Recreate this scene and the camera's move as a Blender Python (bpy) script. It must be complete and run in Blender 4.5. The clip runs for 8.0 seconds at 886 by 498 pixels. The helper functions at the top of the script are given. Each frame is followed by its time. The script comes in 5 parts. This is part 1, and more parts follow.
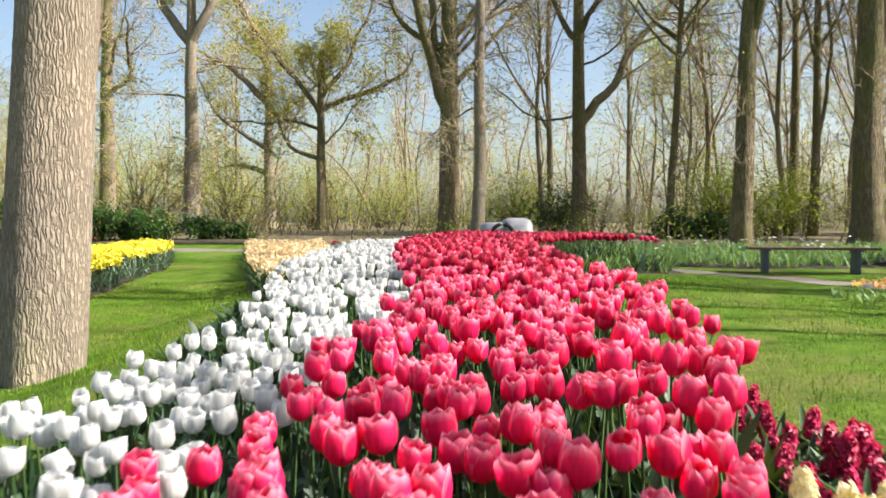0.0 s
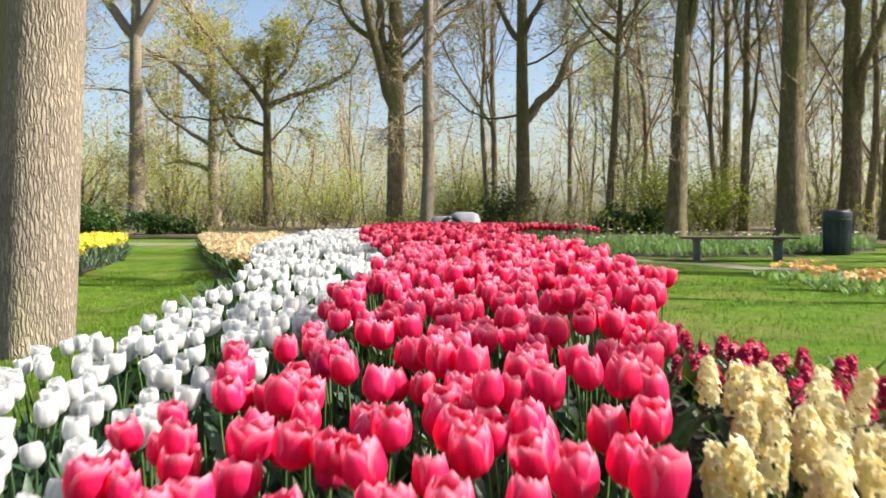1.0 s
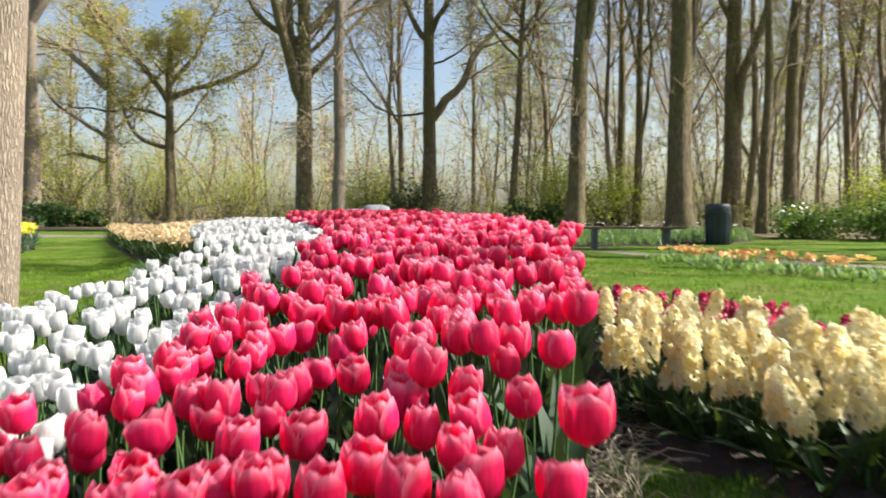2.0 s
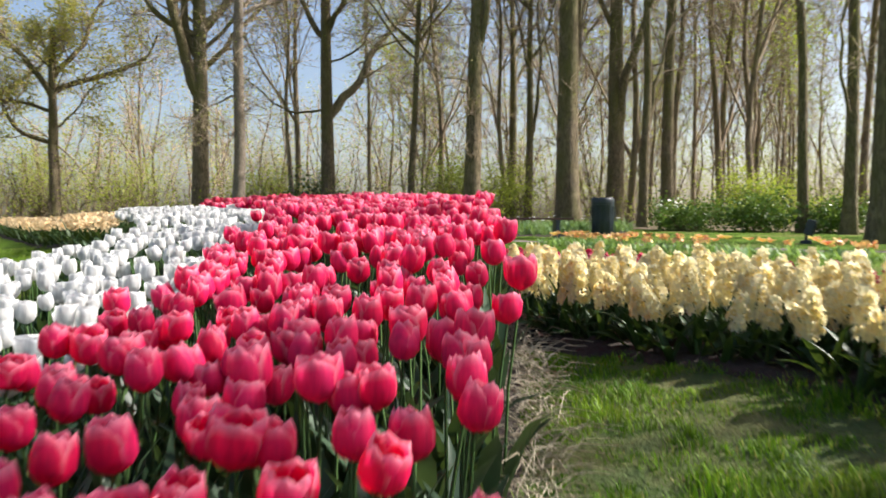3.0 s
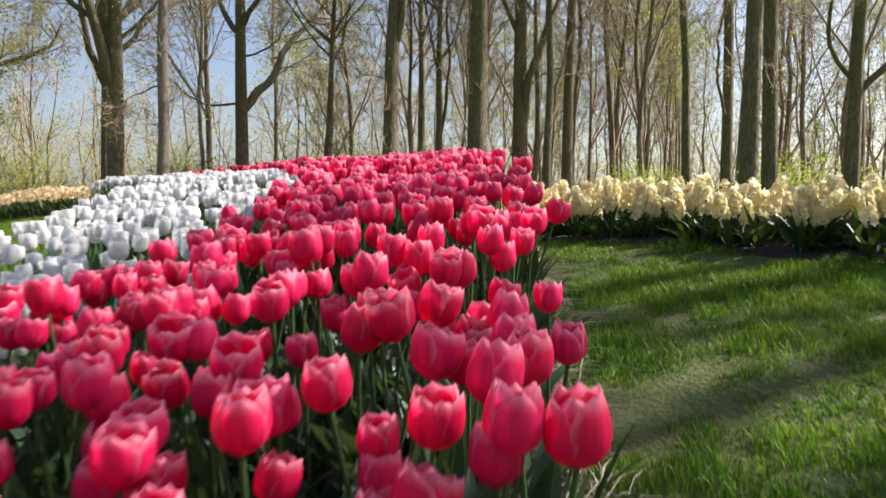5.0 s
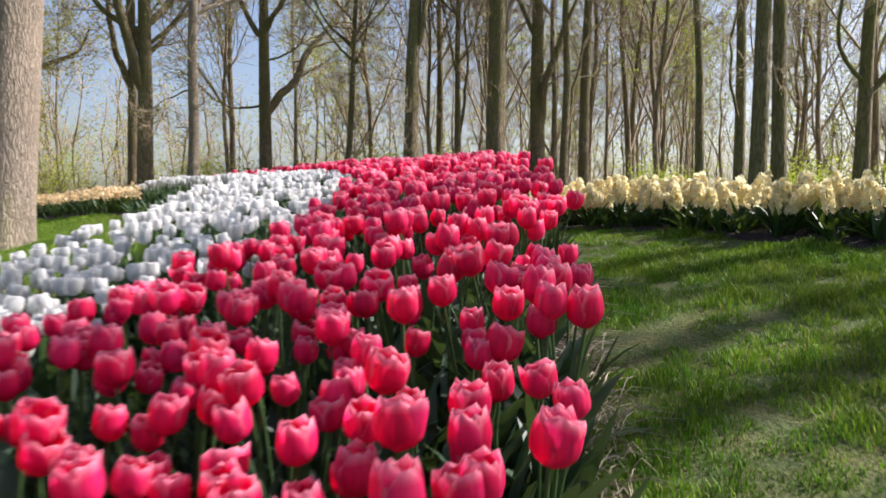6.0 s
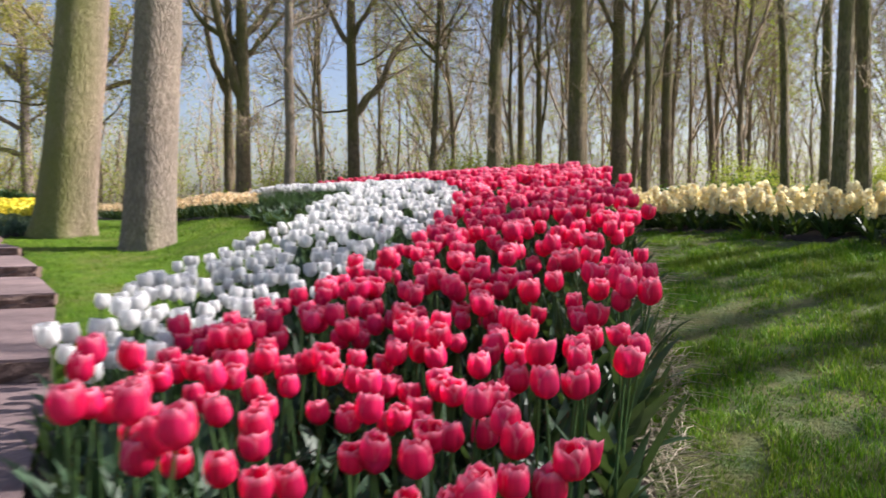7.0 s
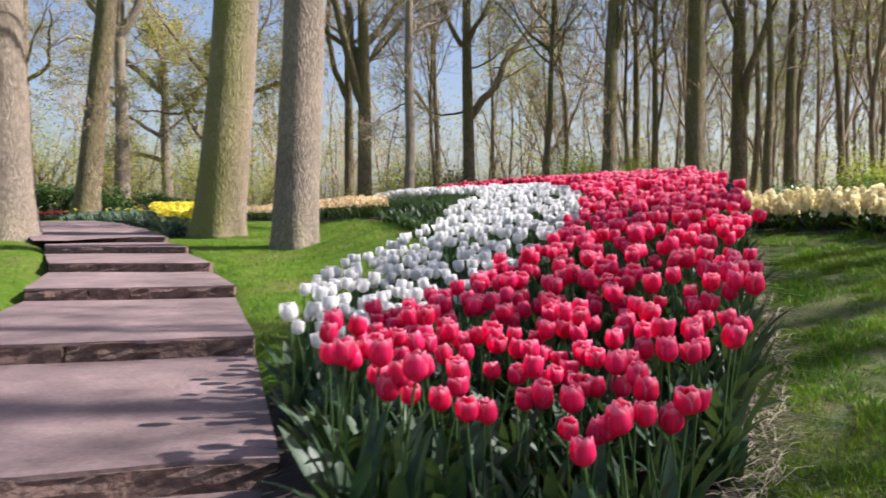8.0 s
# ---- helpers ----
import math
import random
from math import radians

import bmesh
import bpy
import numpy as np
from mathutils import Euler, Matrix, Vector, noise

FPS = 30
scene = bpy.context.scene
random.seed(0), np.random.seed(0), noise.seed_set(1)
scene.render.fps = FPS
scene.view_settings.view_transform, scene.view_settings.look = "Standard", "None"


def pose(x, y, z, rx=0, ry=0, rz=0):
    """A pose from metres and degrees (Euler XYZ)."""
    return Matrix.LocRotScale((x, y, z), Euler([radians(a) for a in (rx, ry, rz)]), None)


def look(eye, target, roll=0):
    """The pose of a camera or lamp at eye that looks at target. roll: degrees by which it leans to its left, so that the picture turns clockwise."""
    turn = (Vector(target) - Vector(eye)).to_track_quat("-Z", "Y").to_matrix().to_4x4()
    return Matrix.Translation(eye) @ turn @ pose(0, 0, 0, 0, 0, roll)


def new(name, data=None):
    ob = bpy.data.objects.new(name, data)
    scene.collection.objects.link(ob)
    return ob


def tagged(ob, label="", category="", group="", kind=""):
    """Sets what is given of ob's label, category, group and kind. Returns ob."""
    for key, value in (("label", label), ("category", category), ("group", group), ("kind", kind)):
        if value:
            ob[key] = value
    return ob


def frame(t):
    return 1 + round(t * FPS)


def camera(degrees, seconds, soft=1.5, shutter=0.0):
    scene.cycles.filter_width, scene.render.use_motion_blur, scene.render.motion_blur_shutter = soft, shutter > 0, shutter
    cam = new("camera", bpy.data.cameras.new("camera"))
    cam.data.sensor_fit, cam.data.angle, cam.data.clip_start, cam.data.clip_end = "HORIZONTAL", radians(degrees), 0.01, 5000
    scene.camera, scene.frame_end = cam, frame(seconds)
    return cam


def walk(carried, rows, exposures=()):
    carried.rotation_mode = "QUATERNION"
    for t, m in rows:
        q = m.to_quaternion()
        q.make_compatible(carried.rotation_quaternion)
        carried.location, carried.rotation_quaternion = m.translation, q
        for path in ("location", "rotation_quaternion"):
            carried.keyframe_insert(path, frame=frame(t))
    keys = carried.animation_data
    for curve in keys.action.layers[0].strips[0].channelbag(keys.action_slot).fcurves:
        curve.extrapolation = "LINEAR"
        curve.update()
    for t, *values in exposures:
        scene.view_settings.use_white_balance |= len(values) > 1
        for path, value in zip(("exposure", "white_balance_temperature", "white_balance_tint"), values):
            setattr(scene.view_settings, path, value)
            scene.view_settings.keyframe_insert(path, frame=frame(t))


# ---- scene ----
cam = camera(59.18, 8.0, soft=1.6, shutter=0.5)
PATH = [
    (0.0, look((0.000, 0.000, 1.500), (0.000, 4.997, 1.326), -0.02)),
    (0.5, look((-0.095, -0.294, 1.454), (0.072, 4.700, 1.270), 0.06)),
    (1.0, look((-0.178, -0.577, 1.382), (0.186, 4.406, 1.201), -0.02)),
    (1.5, look((-0.313, -0.877, 1.308), (0.343, 4.076, 1.126), 0.17)),
    (1.7, look((-0.364, -0.999, 1.286), (0.415, 3.937, 1.099), 0.22)),
    (2.8, look((-0.691, -1.664, 1.138), (0.822, 3.097, 0.945), 0.07)),
    (3.0, look((-0.776, -1.787, 1.108), (0.855, 2.936, 0.915), 0.08)),
    (3.5, look((-0.997, -2.055, 1.014), (0.911, 2.562, 0.823), 0.16)),
    (4.0, look((-1.234, -2.314, 0.935), (0.857, 2.224, 0.746), 0.18)),
    (4.5, look((-1.510, -2.619, 0.849), (0.690, 1.866, 0.660), 0.36)),
    (4.7, look((-1.616, -2.743, 0.813), (0.604, 1.733, 0.626), 0.39)),
    (5.8, look((-2.052, -3.356, 0.712), (0.113, 1.148, 0.532), 0.45)),
    (6.0, look((-2.148, -3.491, 0.717), (-0.024, 1.032, 0.533), 0.31)),
    (6.5, look((-2.388, -3.862, 0.745), (-0.457, 0.746, 0.548), -0.01)),
    (7.0, look((-2.595, -4.213, 0.773), (-0.944, 0.502, 0.568), -0.19)),
    (7.5, look((-2.782, -4.549, 0.795), (-1.494, 0.278, 0.590), -0.38)),
    (8.0, look((-2.898, -4.775, 0.802), (-1.933, 0.127, 0.594), -0.45)),
]
walk(cam, PATH, exposures=[(0.0, 1.36, 6600, 10), (1.7, 1.28, 6580, 11), (3.0, 1.16, 6450, 14), (4.7, 1.10, 6380, 17), (6.0, 1.08, 6310, 19), (8.0, 1.06, 6200, 20)])

# ---------------------------------------------------------------- world, sun, exposure
SUN_AZ, SUN_EL = 99.0, 40.0          # degrees: clockwise from +y, above the horizon
world = bpy.data.worlds.new("world")
scene.world = world
world.use_nodes = True
wn = world.node_tree.nodes
sky = wn.new("ShaderNodeTexSky")
sky.sky_type = "NISHITA"
sky.sun_disc = False
sky.sun_elevation, sky.sun_rotation = radians(SUN_EL), radians(SUN_AZ)
sky.air_density, sky.dust_density, sky.ozone_density = 1.0, 2.6, 0.9
wn["Background"].inputs["Strength"].default_value = 0.086
world.node_tree.links.new(sky.outputs[0], wn["Background"].inputs["Color"])
sun_data = bpy.data.lights.new("sun", "SUN")
sun_data.energy, sun_data.angle, sun_data.color = 5.0, radians(0.6), (1.0, 0.95, 0.87)
sun = new("sun", sun_data)
sun_dir = Vector((math.sin(radians(SUN_AZ)) * math.cos(radians(SUN_EL)), math.cos(radians(SUN_AZ)) * math.cos(radians(SUN_EL)), math.sin(radians(SUN_EL))))
sun.matrix_world = look(sun_dir * 60, (0, 0, 0))

# ---------------------------------------------------------------- materials
def material(name, build):
    """A node material; build(nodes, links, bsdf) sets it up."""
    m = bpy.data.materials.new(name)
    m.use_nodes = True
    nt = m.node_tree
    build(nt.nodes, nt.links, nt.nodes["Principled BSDF"])
    return m


def noise_tex(n, l, scale, detail=4.0, rough=0.55, stretch=None, space="Object"):
    tc = n.new("ShaderNodeTexCoord")
    tex = n.new("ShaderNodeTexNoise")
    tex.inputs["Scale"].default_value, tex.inputs["Detail"].default_value, tex.inputs["Roughness"].default_value = scale, detail, rough
    src = tc.outputs[space]
    if stretch:
        mp = n.new("ShaderNodeMapping")
        mp.inputs["Scale"].default_value = stretch
        l.new(src, mp.inputs["Vector"])
        src = mp.outputs[0]
    l.new(src, tex.inputs["Vector"])
    return tex.outputs["Fac"]


def ramp(n, l, fac, stops):
    r = n.new("ShaderNodeValToRGB")
    el = r.color_ramp.elements
    while len(el) < len(stops):
        el.new(0.5)
    for e, (p, c) in zip(el, stops):
        e.position, e.color = p, (*c, 1.0)
    l.new(fac, r.inputs[0])
    return r.outputs[0]


def mixed(n, l, fac, a, b, mode="MIX"):
    mx = n.new("ShaderNodeMix")
    mx.data_type, mx.blend_type = "RGBA", mode
    for key, v in ((0, fac), (6, a), (7, b)):
        if isinstance(v, (int, float)):
            mx.inputs[key].default_value = v
        elif isinstance(v, tuple):
            mx.inputs[key].default_value = (*v, 1.0)
        else:
            l.new(v, mx.inputs[key])
    return mx.outputs[2]


def bumped(n, l, bsdf, height, strength, distance):
    b = n.new("ShaderNodeBump")
    b.inputs["Strength"].default_value, b.inputs["Distance"].default_value = strength, distance
    l.new(height, b.inputs["Height"])
    l.new(b.outputs[0], bsdf.inputs["Normal"])


def random_of(n, island):
    if island:
        return n.new("ShaderNodeNewGeometry").outputs["Random Per Island"]
    return n.new("ShaderNodeObjectInfo").outputs["Random"]


def petal_mat(name, light, mid, dark, tip, island, glow=0.42):
    """Thin petals: a paler rim and tip, sheen put into the tip colour, fine lengthwise veins, light that shines
    through.
    """
    def build(n, l, b):
        at = n.new("ShaderNodeAttribute")
        at.attribute_name = "along"
        base = ramp(n, l, random_of(n, island), [(0.0, dark), (0.5, mid), (1.0, light)])
        rim = ramp(n, l, at.outputs["Fac"], [(0.42, (0, 0, 0)), (0.95, (1, 1, 1))])
        col = mixed(n, l, rim, base, mixed(n, l, 0.68, base, tip))
        vein = noise_tex(n, l, 90.0, 3.0, 0.6, (1.0, 1.0, 0.12))
        col = mixed(n, l, 0.42, col, ramp(n, l, vein, [(0.3, (0.45, 0.45, 0.45)), (0.7, (1.3, 1.3, 1.3))]), "MULTIPLY")
        l.new(col, b.inputs["Base Color"])
        b.inputs["Roughness"].default_value = 0.48
        b.inputs["Specular IOR Level"].default_value = 0.34
        bumped(n, l, b, vein, 0.5, 0.0015)
        tr = n.new("ShaderNodeBsdfTranslucent")
        l.new(col, tr.inputs["Color"])
        ms = n.new("ShaderNodeMixShader")
        ms.inputs[0].default_value = glow
        l.new(b.outputs[0], ms.inputs[1])
        l.new(tr.outputs[0], ms.inputs[2])
        l.new(ms.outputs[0], n["Material Output"].inputs["Surface"])
    return material(name, build)


def leaf_mat(name, a, b_, c, island=True, rough=0.5, glow=0.3, warm=0.5, gloss=0.3):
    """Green leaves with a bloom of wax and some light shining through."""
    def build(n, l, b):
        col = ramp(n, l, random_of(n, island), [(0.0, a), (0.5, b_), (1.0, c)])
        col = mixed(n, l, 0.35, col, ramp(n, l, noise_tex(n, l, 25.0), [(0.3, (0.5, 0.5, 0.5)), (0.7, (1.3, 1.3, 1.3))]), "MULTIPLY")
        l.new(col, b.inputs["Base Color"])
        b.inputs["Roughness"].default_value = rough
        b.inputs["Specular IOR Level"].default_value = gloss
        tr = n.new("ShaderNodeBsdfTranslucent")
        l.new(mixed(n, l, warm, col, (0.35, 0.5, 0.05), "MIX"), tr.inputs["Color"])
        ms = n.new("ShaderNodeMixShader")
        ms.inputs[0].default_value = glow
        l.new(b.outputs[0], ms.inputs[1])
        l.new(tr.outputs[0], ms.inputs[2])
        l.new(ms.outputs[0], n["Material Output"].inputs["Surface"])
    return material(name, build)


def bark_mat(name, pale, dark, moss, moss_amount, ridge=9.0, bump=0.03, stretch=0.15, plates=False):
    """Ridged bark: a net of upright furrows, blotches, fine grain, and algae on part of it."""
    def build(n, l, b):
        fur = noise_tex(n, l, ridge, 3.0, 0.5, (1.0, 1.0, stretch))
        blotch = noise_tex(n, l, 1.3, 5.0, 0.6)
        fine = noise_tex(n, l, 70.0, 4.0, 0.65, (1.0, 1.0, 0.5))
        ridges = ramp(n, l, fur, [(0.40, (1, 1, 1)), (0.47, (0.15, 0.15, 0.15)), (0.51, (0, 0, 0)), (0.60, (1, 1, 1))])
        if plates:                                      # interlaced upright plates with narrow furrows
            tc, mp, warp = n.new("ShaderNodeTexCoord"), n.new("ShaderNodeMapping"), n.new("ShaderNodeTexNoise")
            warp.inputs["Scale"].default_value, warp.inputs["Detail"].default_value = 16.0, 6.0
            l.new(tc.outputs["Object"], warp.inputs["Vector"])
            bent = n.new("ShaderNodeVectorMath")
            bent.operation = "MULTIPLY_ADD"
            bent.inputs[1].default_value = (0.035, 0.035, 0.12)
            l.new(warp.outputs["Color"], bent.inputs[0])
            l.new(tc.outputs["Object"], bent.inputs[2])
            mp.inputs["Scale"].default_value = (1.0, 1.0, stretch)
            l.new(bent.outputs[0], mp.inputs["Vector"])
            vor = n.new("ShaderNodeTexVoronoi")
            vor.feature = "DISTANCE_TO_EDGE"
            vor.inputs["Scale"].default_value = ridge
            l.new(mp.outputs[0], vor.inputs["Vector"])
            ridges = ramp(n, l, vor.outputs["Distance"], [(0.0, (0, 0, 0)), (0.10, (0.35, 0.35, 0.35)), (0.30, (1, 1, 1))])
        col = mixed(n, l, ridges, dark, pale)
        col = mixed(n, l, 0.6, col, ramp(n, l, blotch, [(0.3, (0.6, 0.6, 0.62)), (0.7, (1.25, 1.22, 1.15))]), "MULTIPLY")
        col = mixed(n, l, 0.5, col, ramp(n, l, fine, [(0.3, (0.5, 0.5, 0.5)), (0.7, (1.35, 1.35, 1.35))]), "MULTIPLY")
        mask = ramp(n, l, noise_tex(n, l, 1.1, 8.0, 0.7, (1.0, 1.0, 0.45)), [(0.64 - 0.3 * moss_amount, (0, 0, 0)), (0.78 - 0.2 * moss_amount, (0.82, 0.82, 0.82))])
        side = n.new("ShaderNodeSeparateXYZ")           # algae keep to the damp west side
        l.new(n.new("ShaderNodeNewGeometry").outputs["Normal"], side.inputs[0])
        damp = ramp(n, l, side.outputs["X"], [(0.0, (1, 1, 1)), (0.62, (0.45, 0.45, 0.45)), (0.95, (0, 0, 0))])
        col = mixed(n, l, mixed(n, l, 1.0, mask, damp, "MULTIPLY"), col, moss)
        l.new(col, b.inputs["Base Color"])
        b.inputs["Roughness"].default_value = 0.9
        add = n.new("ShaderNodeMath")
        add.operation = "MULTIPLY_ADD"
        add.inputs[1].default_value = 0.6
        l.new(fine, add.inputs[0])
        l.new(ridges, add.inputs[2])
        bumped(n, l, b, add.outputs[0], 1.0, bump)
    return material(name, build)


def plain_mat(name, a, b_, scale, rough=0.8, bump=0.0, metal=0.0, fine=40.0):
    """Two tones in blotches, with a fine grain and relief."""
    def build(n, l, b):
        col = ramp(n, l, noise_tex(n, l, scale, 6.0, 0.6), [(0.3, a), (0.7, b_)])
        grain = noise_tex(n, l, fine, 4.0, 0.6)
        col = mixed(n, l, 0.4, col, ramp(n, l, grain, [(0.3, (0.6, 0.6, 0.6)), (0.7, (1.3, 1.3, 1.3))]), "MULTIPLY")
        l.new(col, b.inputs["Base Color"])
        b.inputs["Roughness"].default_value, b.inputs["Metallic"].default_value = rough, metal
        if bump:
            bumped(n, l, b, grain, 0.8, bump)
    return material(name, build)


# pink tips: the petals' own paler rims, plus sun glint put into the colour
RED = petal_mat("tulip red petals", (0.92, 0.032, 0.195), (0.88, 0.018, 0.145), (0.81, 0.011, 0.10), (0.99, 0.50, 0.60), False, 0.5)
RED_FAR = petal_mat("tulip red petals far", (0.92, 0.032, 0.195), (0.88, 0.018, 0.145), (0.81, 0.011, 0.10), (0.99, 0.48, 0.58), True, 0.5)
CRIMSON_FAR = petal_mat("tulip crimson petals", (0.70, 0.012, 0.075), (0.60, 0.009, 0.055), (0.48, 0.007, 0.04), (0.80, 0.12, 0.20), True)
WHITE = petal_mat("tulip white petals", (0.90, 0.90, 0.88), (0.88, 0.88, 0.86), (0.85, 0.86, 0.845), (0.91, 0.91, 0.90), False, 0.68)
WHITE_FAR = petal_mat("tulip white petals far", (0.90, 0.90, 0.88), (0.88, 0.88, 0.86), (0.85, 0.86, 0.845), (0.91, 0.91, 0.90), True, 0.68)
CREAM = petal_mat("hyacinth cream florets", (0.96, 0.91, 0.62), (0.96, 0.88, 0.52), (0.94, 0.75, 0.28), (0.97, 0.95, 0.80), True, 0.58)
WINE = petal_mat("hyacinth crimson florets", (0.66, 0.016, 0.11), (0.52, 0.010, 0.075), (0.36, 0.007, 0.05), (0.74, 0.12, 0.24), True, 0.3)
PEACH_CREAM = petal_mat("peach hyacinth florets", (0.92, 0.74, 0.42), (0.86, 0.60, 0.30), (0.72, 0.44, 0.19), (0.95, 0.82, 0.56), True, 0.45)
YELLOW = petal_mat("yellow petals", (0.90, 0.80, 0.03), (0.88, 0.74, 0.02), (0.85, 0.66, 0.012), (0.92, 0.85, 0.15), True, 0.25)
PINK = petal_mat("magenta petals", (0.72, 0.03, 0.20), (0.60, 0.02, 0.14), (0.42, 0.012, 0.09), (0.82, 0.2, 0.38), True, 0.3)
PEACH = petal_mat("mixed pink and yellow petals", (0.85, 0.10, 0.06), (0.85, 0.45, 0.10), (0.86, 0.66, 0.12), (0.9, 0.7, 0.4), True, 0.25)
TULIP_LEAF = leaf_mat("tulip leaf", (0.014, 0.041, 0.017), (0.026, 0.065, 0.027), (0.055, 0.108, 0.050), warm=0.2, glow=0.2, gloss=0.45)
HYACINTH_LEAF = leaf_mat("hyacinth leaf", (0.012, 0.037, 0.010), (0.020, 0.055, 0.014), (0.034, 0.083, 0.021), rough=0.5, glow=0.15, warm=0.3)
GREY_LEAF = leaf_mat("grey-green leaf", (0.06, 0.11, 0.07), (0.10, 0.16, 0.105), (0.16, 0.22, 0.15), warm=0.1, glow=0.2)
STEM = leaf_mat("flower stem", (0.035, 0.080, 0.022), (0.052, 0.105, 0.03), (0.07, 0.13, 0.04), glow=0.1)


def grass_build(n, l, b):
    col = ramp(n, l, random_of(n, True), [(0.0, (0.050, 0.145, 0.007)), (0.55, (0.108, 0.255, 0.012)), (0.9, (0.21, 0.36, 0.028)), (1.0, (0.38, 0.35, 0.13))])
    lush = noise_tex(n, l, 1.7, 4.0, 0.6)
    col = mixed(n, l, ramp(n, l, lush, [(0.42, (0, 0, 0)), (0.62, (0.75, 0.75, 0.75))]), col, mixed(n, l, 0.5, col, (0.21, 0.24, 0.03)))
    col = mixed(n, l, 0.8, col, ramp(n, l, noise_tex(n, l, 4.5, 3.0, 0.6), [(0.3, (0.42, 0.55, 0.5)), (0.7, (1.4, 1.28, 1.0))]), "MULTIPLY")
    l.new(col, b.inputs["Base Color"])
    b.inputs["Roughness"].default_value = 0.5
    b.inputs["Specular IOR Level"].default_value = 0.12
    tr = n.new("ShaderNodeBsdfTranslucent")
    l.new(col, tr.inputs["Color"])
    ms = n.new("ShaderNodeMixShader")
    ms.inputs[0].default_value = 0.3
    l.new(b.outputs[0], ms.inputs[1])
    l.new(tr.outputs[0], ms.inputs[2])
    l.new(ms.outputs[0], n["Material Output"].inputs["Surface"])


GRASS_BLADE = material("grass blade", grass_build)
STRAW = plain_mat("dry straw", (0.28, 0.24, 0.16), (0.52, 0.46, 0.34), 8.0)
BUD_LEAF = leaf_mat("young spring leaf", (0.31, 0.34, 0.06), (0.42, 0.42, 0.09), (0.50, 0.45, 0.14), glow=0.55)
OAK_BUD = leaf_mat("oak flower tassel", (0.34, 0.30, 0.07), (0.44, 0.37, 0.10), (0.50, 0.40, 0.15), glow=0.55)
# paler than TULIP_LEAF: the sun on these leaves is put into the colour
BED_LEAF = leaf_mat("bed leaf painted sunlit", (0.11, 0.22, 0.07), (0.17, 0.30, 0.11), (0.27, 0.40, 0.19), glow=0.35)
RHODO_LEAF = leaf_mat("rhododendron leaf", (0.035, 0.085, 0.016), (0.065, 0.14, 0.024), (0.12, 0.21, 0.05), rough=0.35, glow=0.2)
SHRUB_LEAF = leaf_mat("evergreen shrub leaf", (0.018, 0.05, 0.012), (0.035, 0.085, 0.02), (0.07, 0.14, 0.03), rough=0.35, glow=0.15)
LIGHT_SHRUB = leaf_mat("fresh shrub leaf", (0.23, 0.27, 0.03), (0.33, 0.36, 0.05), (0.42, 0.42, 0.08), glow=0.6)
FRESH_LEAF = leaf_mat("fresh beech leaf", (0.32, 0.40, 0.05), (0.42, 0.48, 0.07), (0.50, 0.52, 0.12), glow=0.6)
BARK_GREY = bark_mat("grey beech bark", (0.31, 0.258, 0.198), (0.17, 0.138, 0.104), (0.19, 0.18, 0.085), 0.35, 40.0, 0.010, 0.15, True)
BARK_MOSSY = bark_mat("mossy ridged bark", (0.34, 0.265, 0.195), (0.19, 0.145, 0.105), (0.165, 0.175, 0.036), 1.5, 40.0, 0.010, 0.15, True)
BARK_BROWN = bark_mat("brown oak bark", (0.28, 0.217, 0.132), (0.115, 0.087, 0.054), (0.14, 0.138, 0.034), 0.9, 22.0, 0.03)
TWIG = bark_mat("twig bark", (0.40, 0.315, 0.215), (0.24, 0.185, 0.125), (0.26, 0.25, 0.08), 0.4, 6.0, 0.005)
BARK_FAR = bark_mat("woodland bark", (0.27, 0.21, 0.135), (0.13, 0.10, 0.065), (0.18, 0.17, 0.05), 0.6, 6.0, 0.02)
SOIL = plain_mat("bed soil", (0.018, 0.012, 0.008), (0.045, 0.031, 0.022), 5.0, 0.95, 0.02)
STONE = plain_mat("reddish tread stone", (0.105, 0.073, 0.070), (0.255, 0.182, 0.168), 1.9, 0.85, 0.008, fine=38.0)
RISER = plain_mat("rough riser stone", (0.085, 0.055, 0.043), (0.21, 0.138, 0.108), 12.0, 0.95, 0.03, fine=30.0)
ASPHALT = plain_mat("grey path gravel", (0.13, 0.108, 0.092), (0.19, 0.16, 0.138), 2.0, 0.9, 0.004, fine=120.0)
BENCH_WOOD = plain_mat("dark red bench board", (0.085, 0.035, 0.03), (0.14, 0.06, 0.05), 3.0, 0.5, 0.002)
BENCH_STEEL = plain_mat("blue-grey bench leg", (0.05, 0.06, 0.085), (0.075, 0.085, 0.115), 3.0, 0.45, 0.0, 0.3)
BIN_PLASTIC = plain_mat("dark green-blue bin metal", (0.012, 0.022, 0.03), (0.02, 0.034, 0.045), 3.0, 0.4)
BIN_DARK = plain_mat("black bin mouth", (0.006, 0.006, 0.007), (0.01, 0.01, 0.011), 3.0, 0.7)
PALE_STONE = plain_mat("pale carved stone", (0.25, 0.25, 0.275), (0.36, 0.36, 0.385), 2.0, 0.6, 0.003)


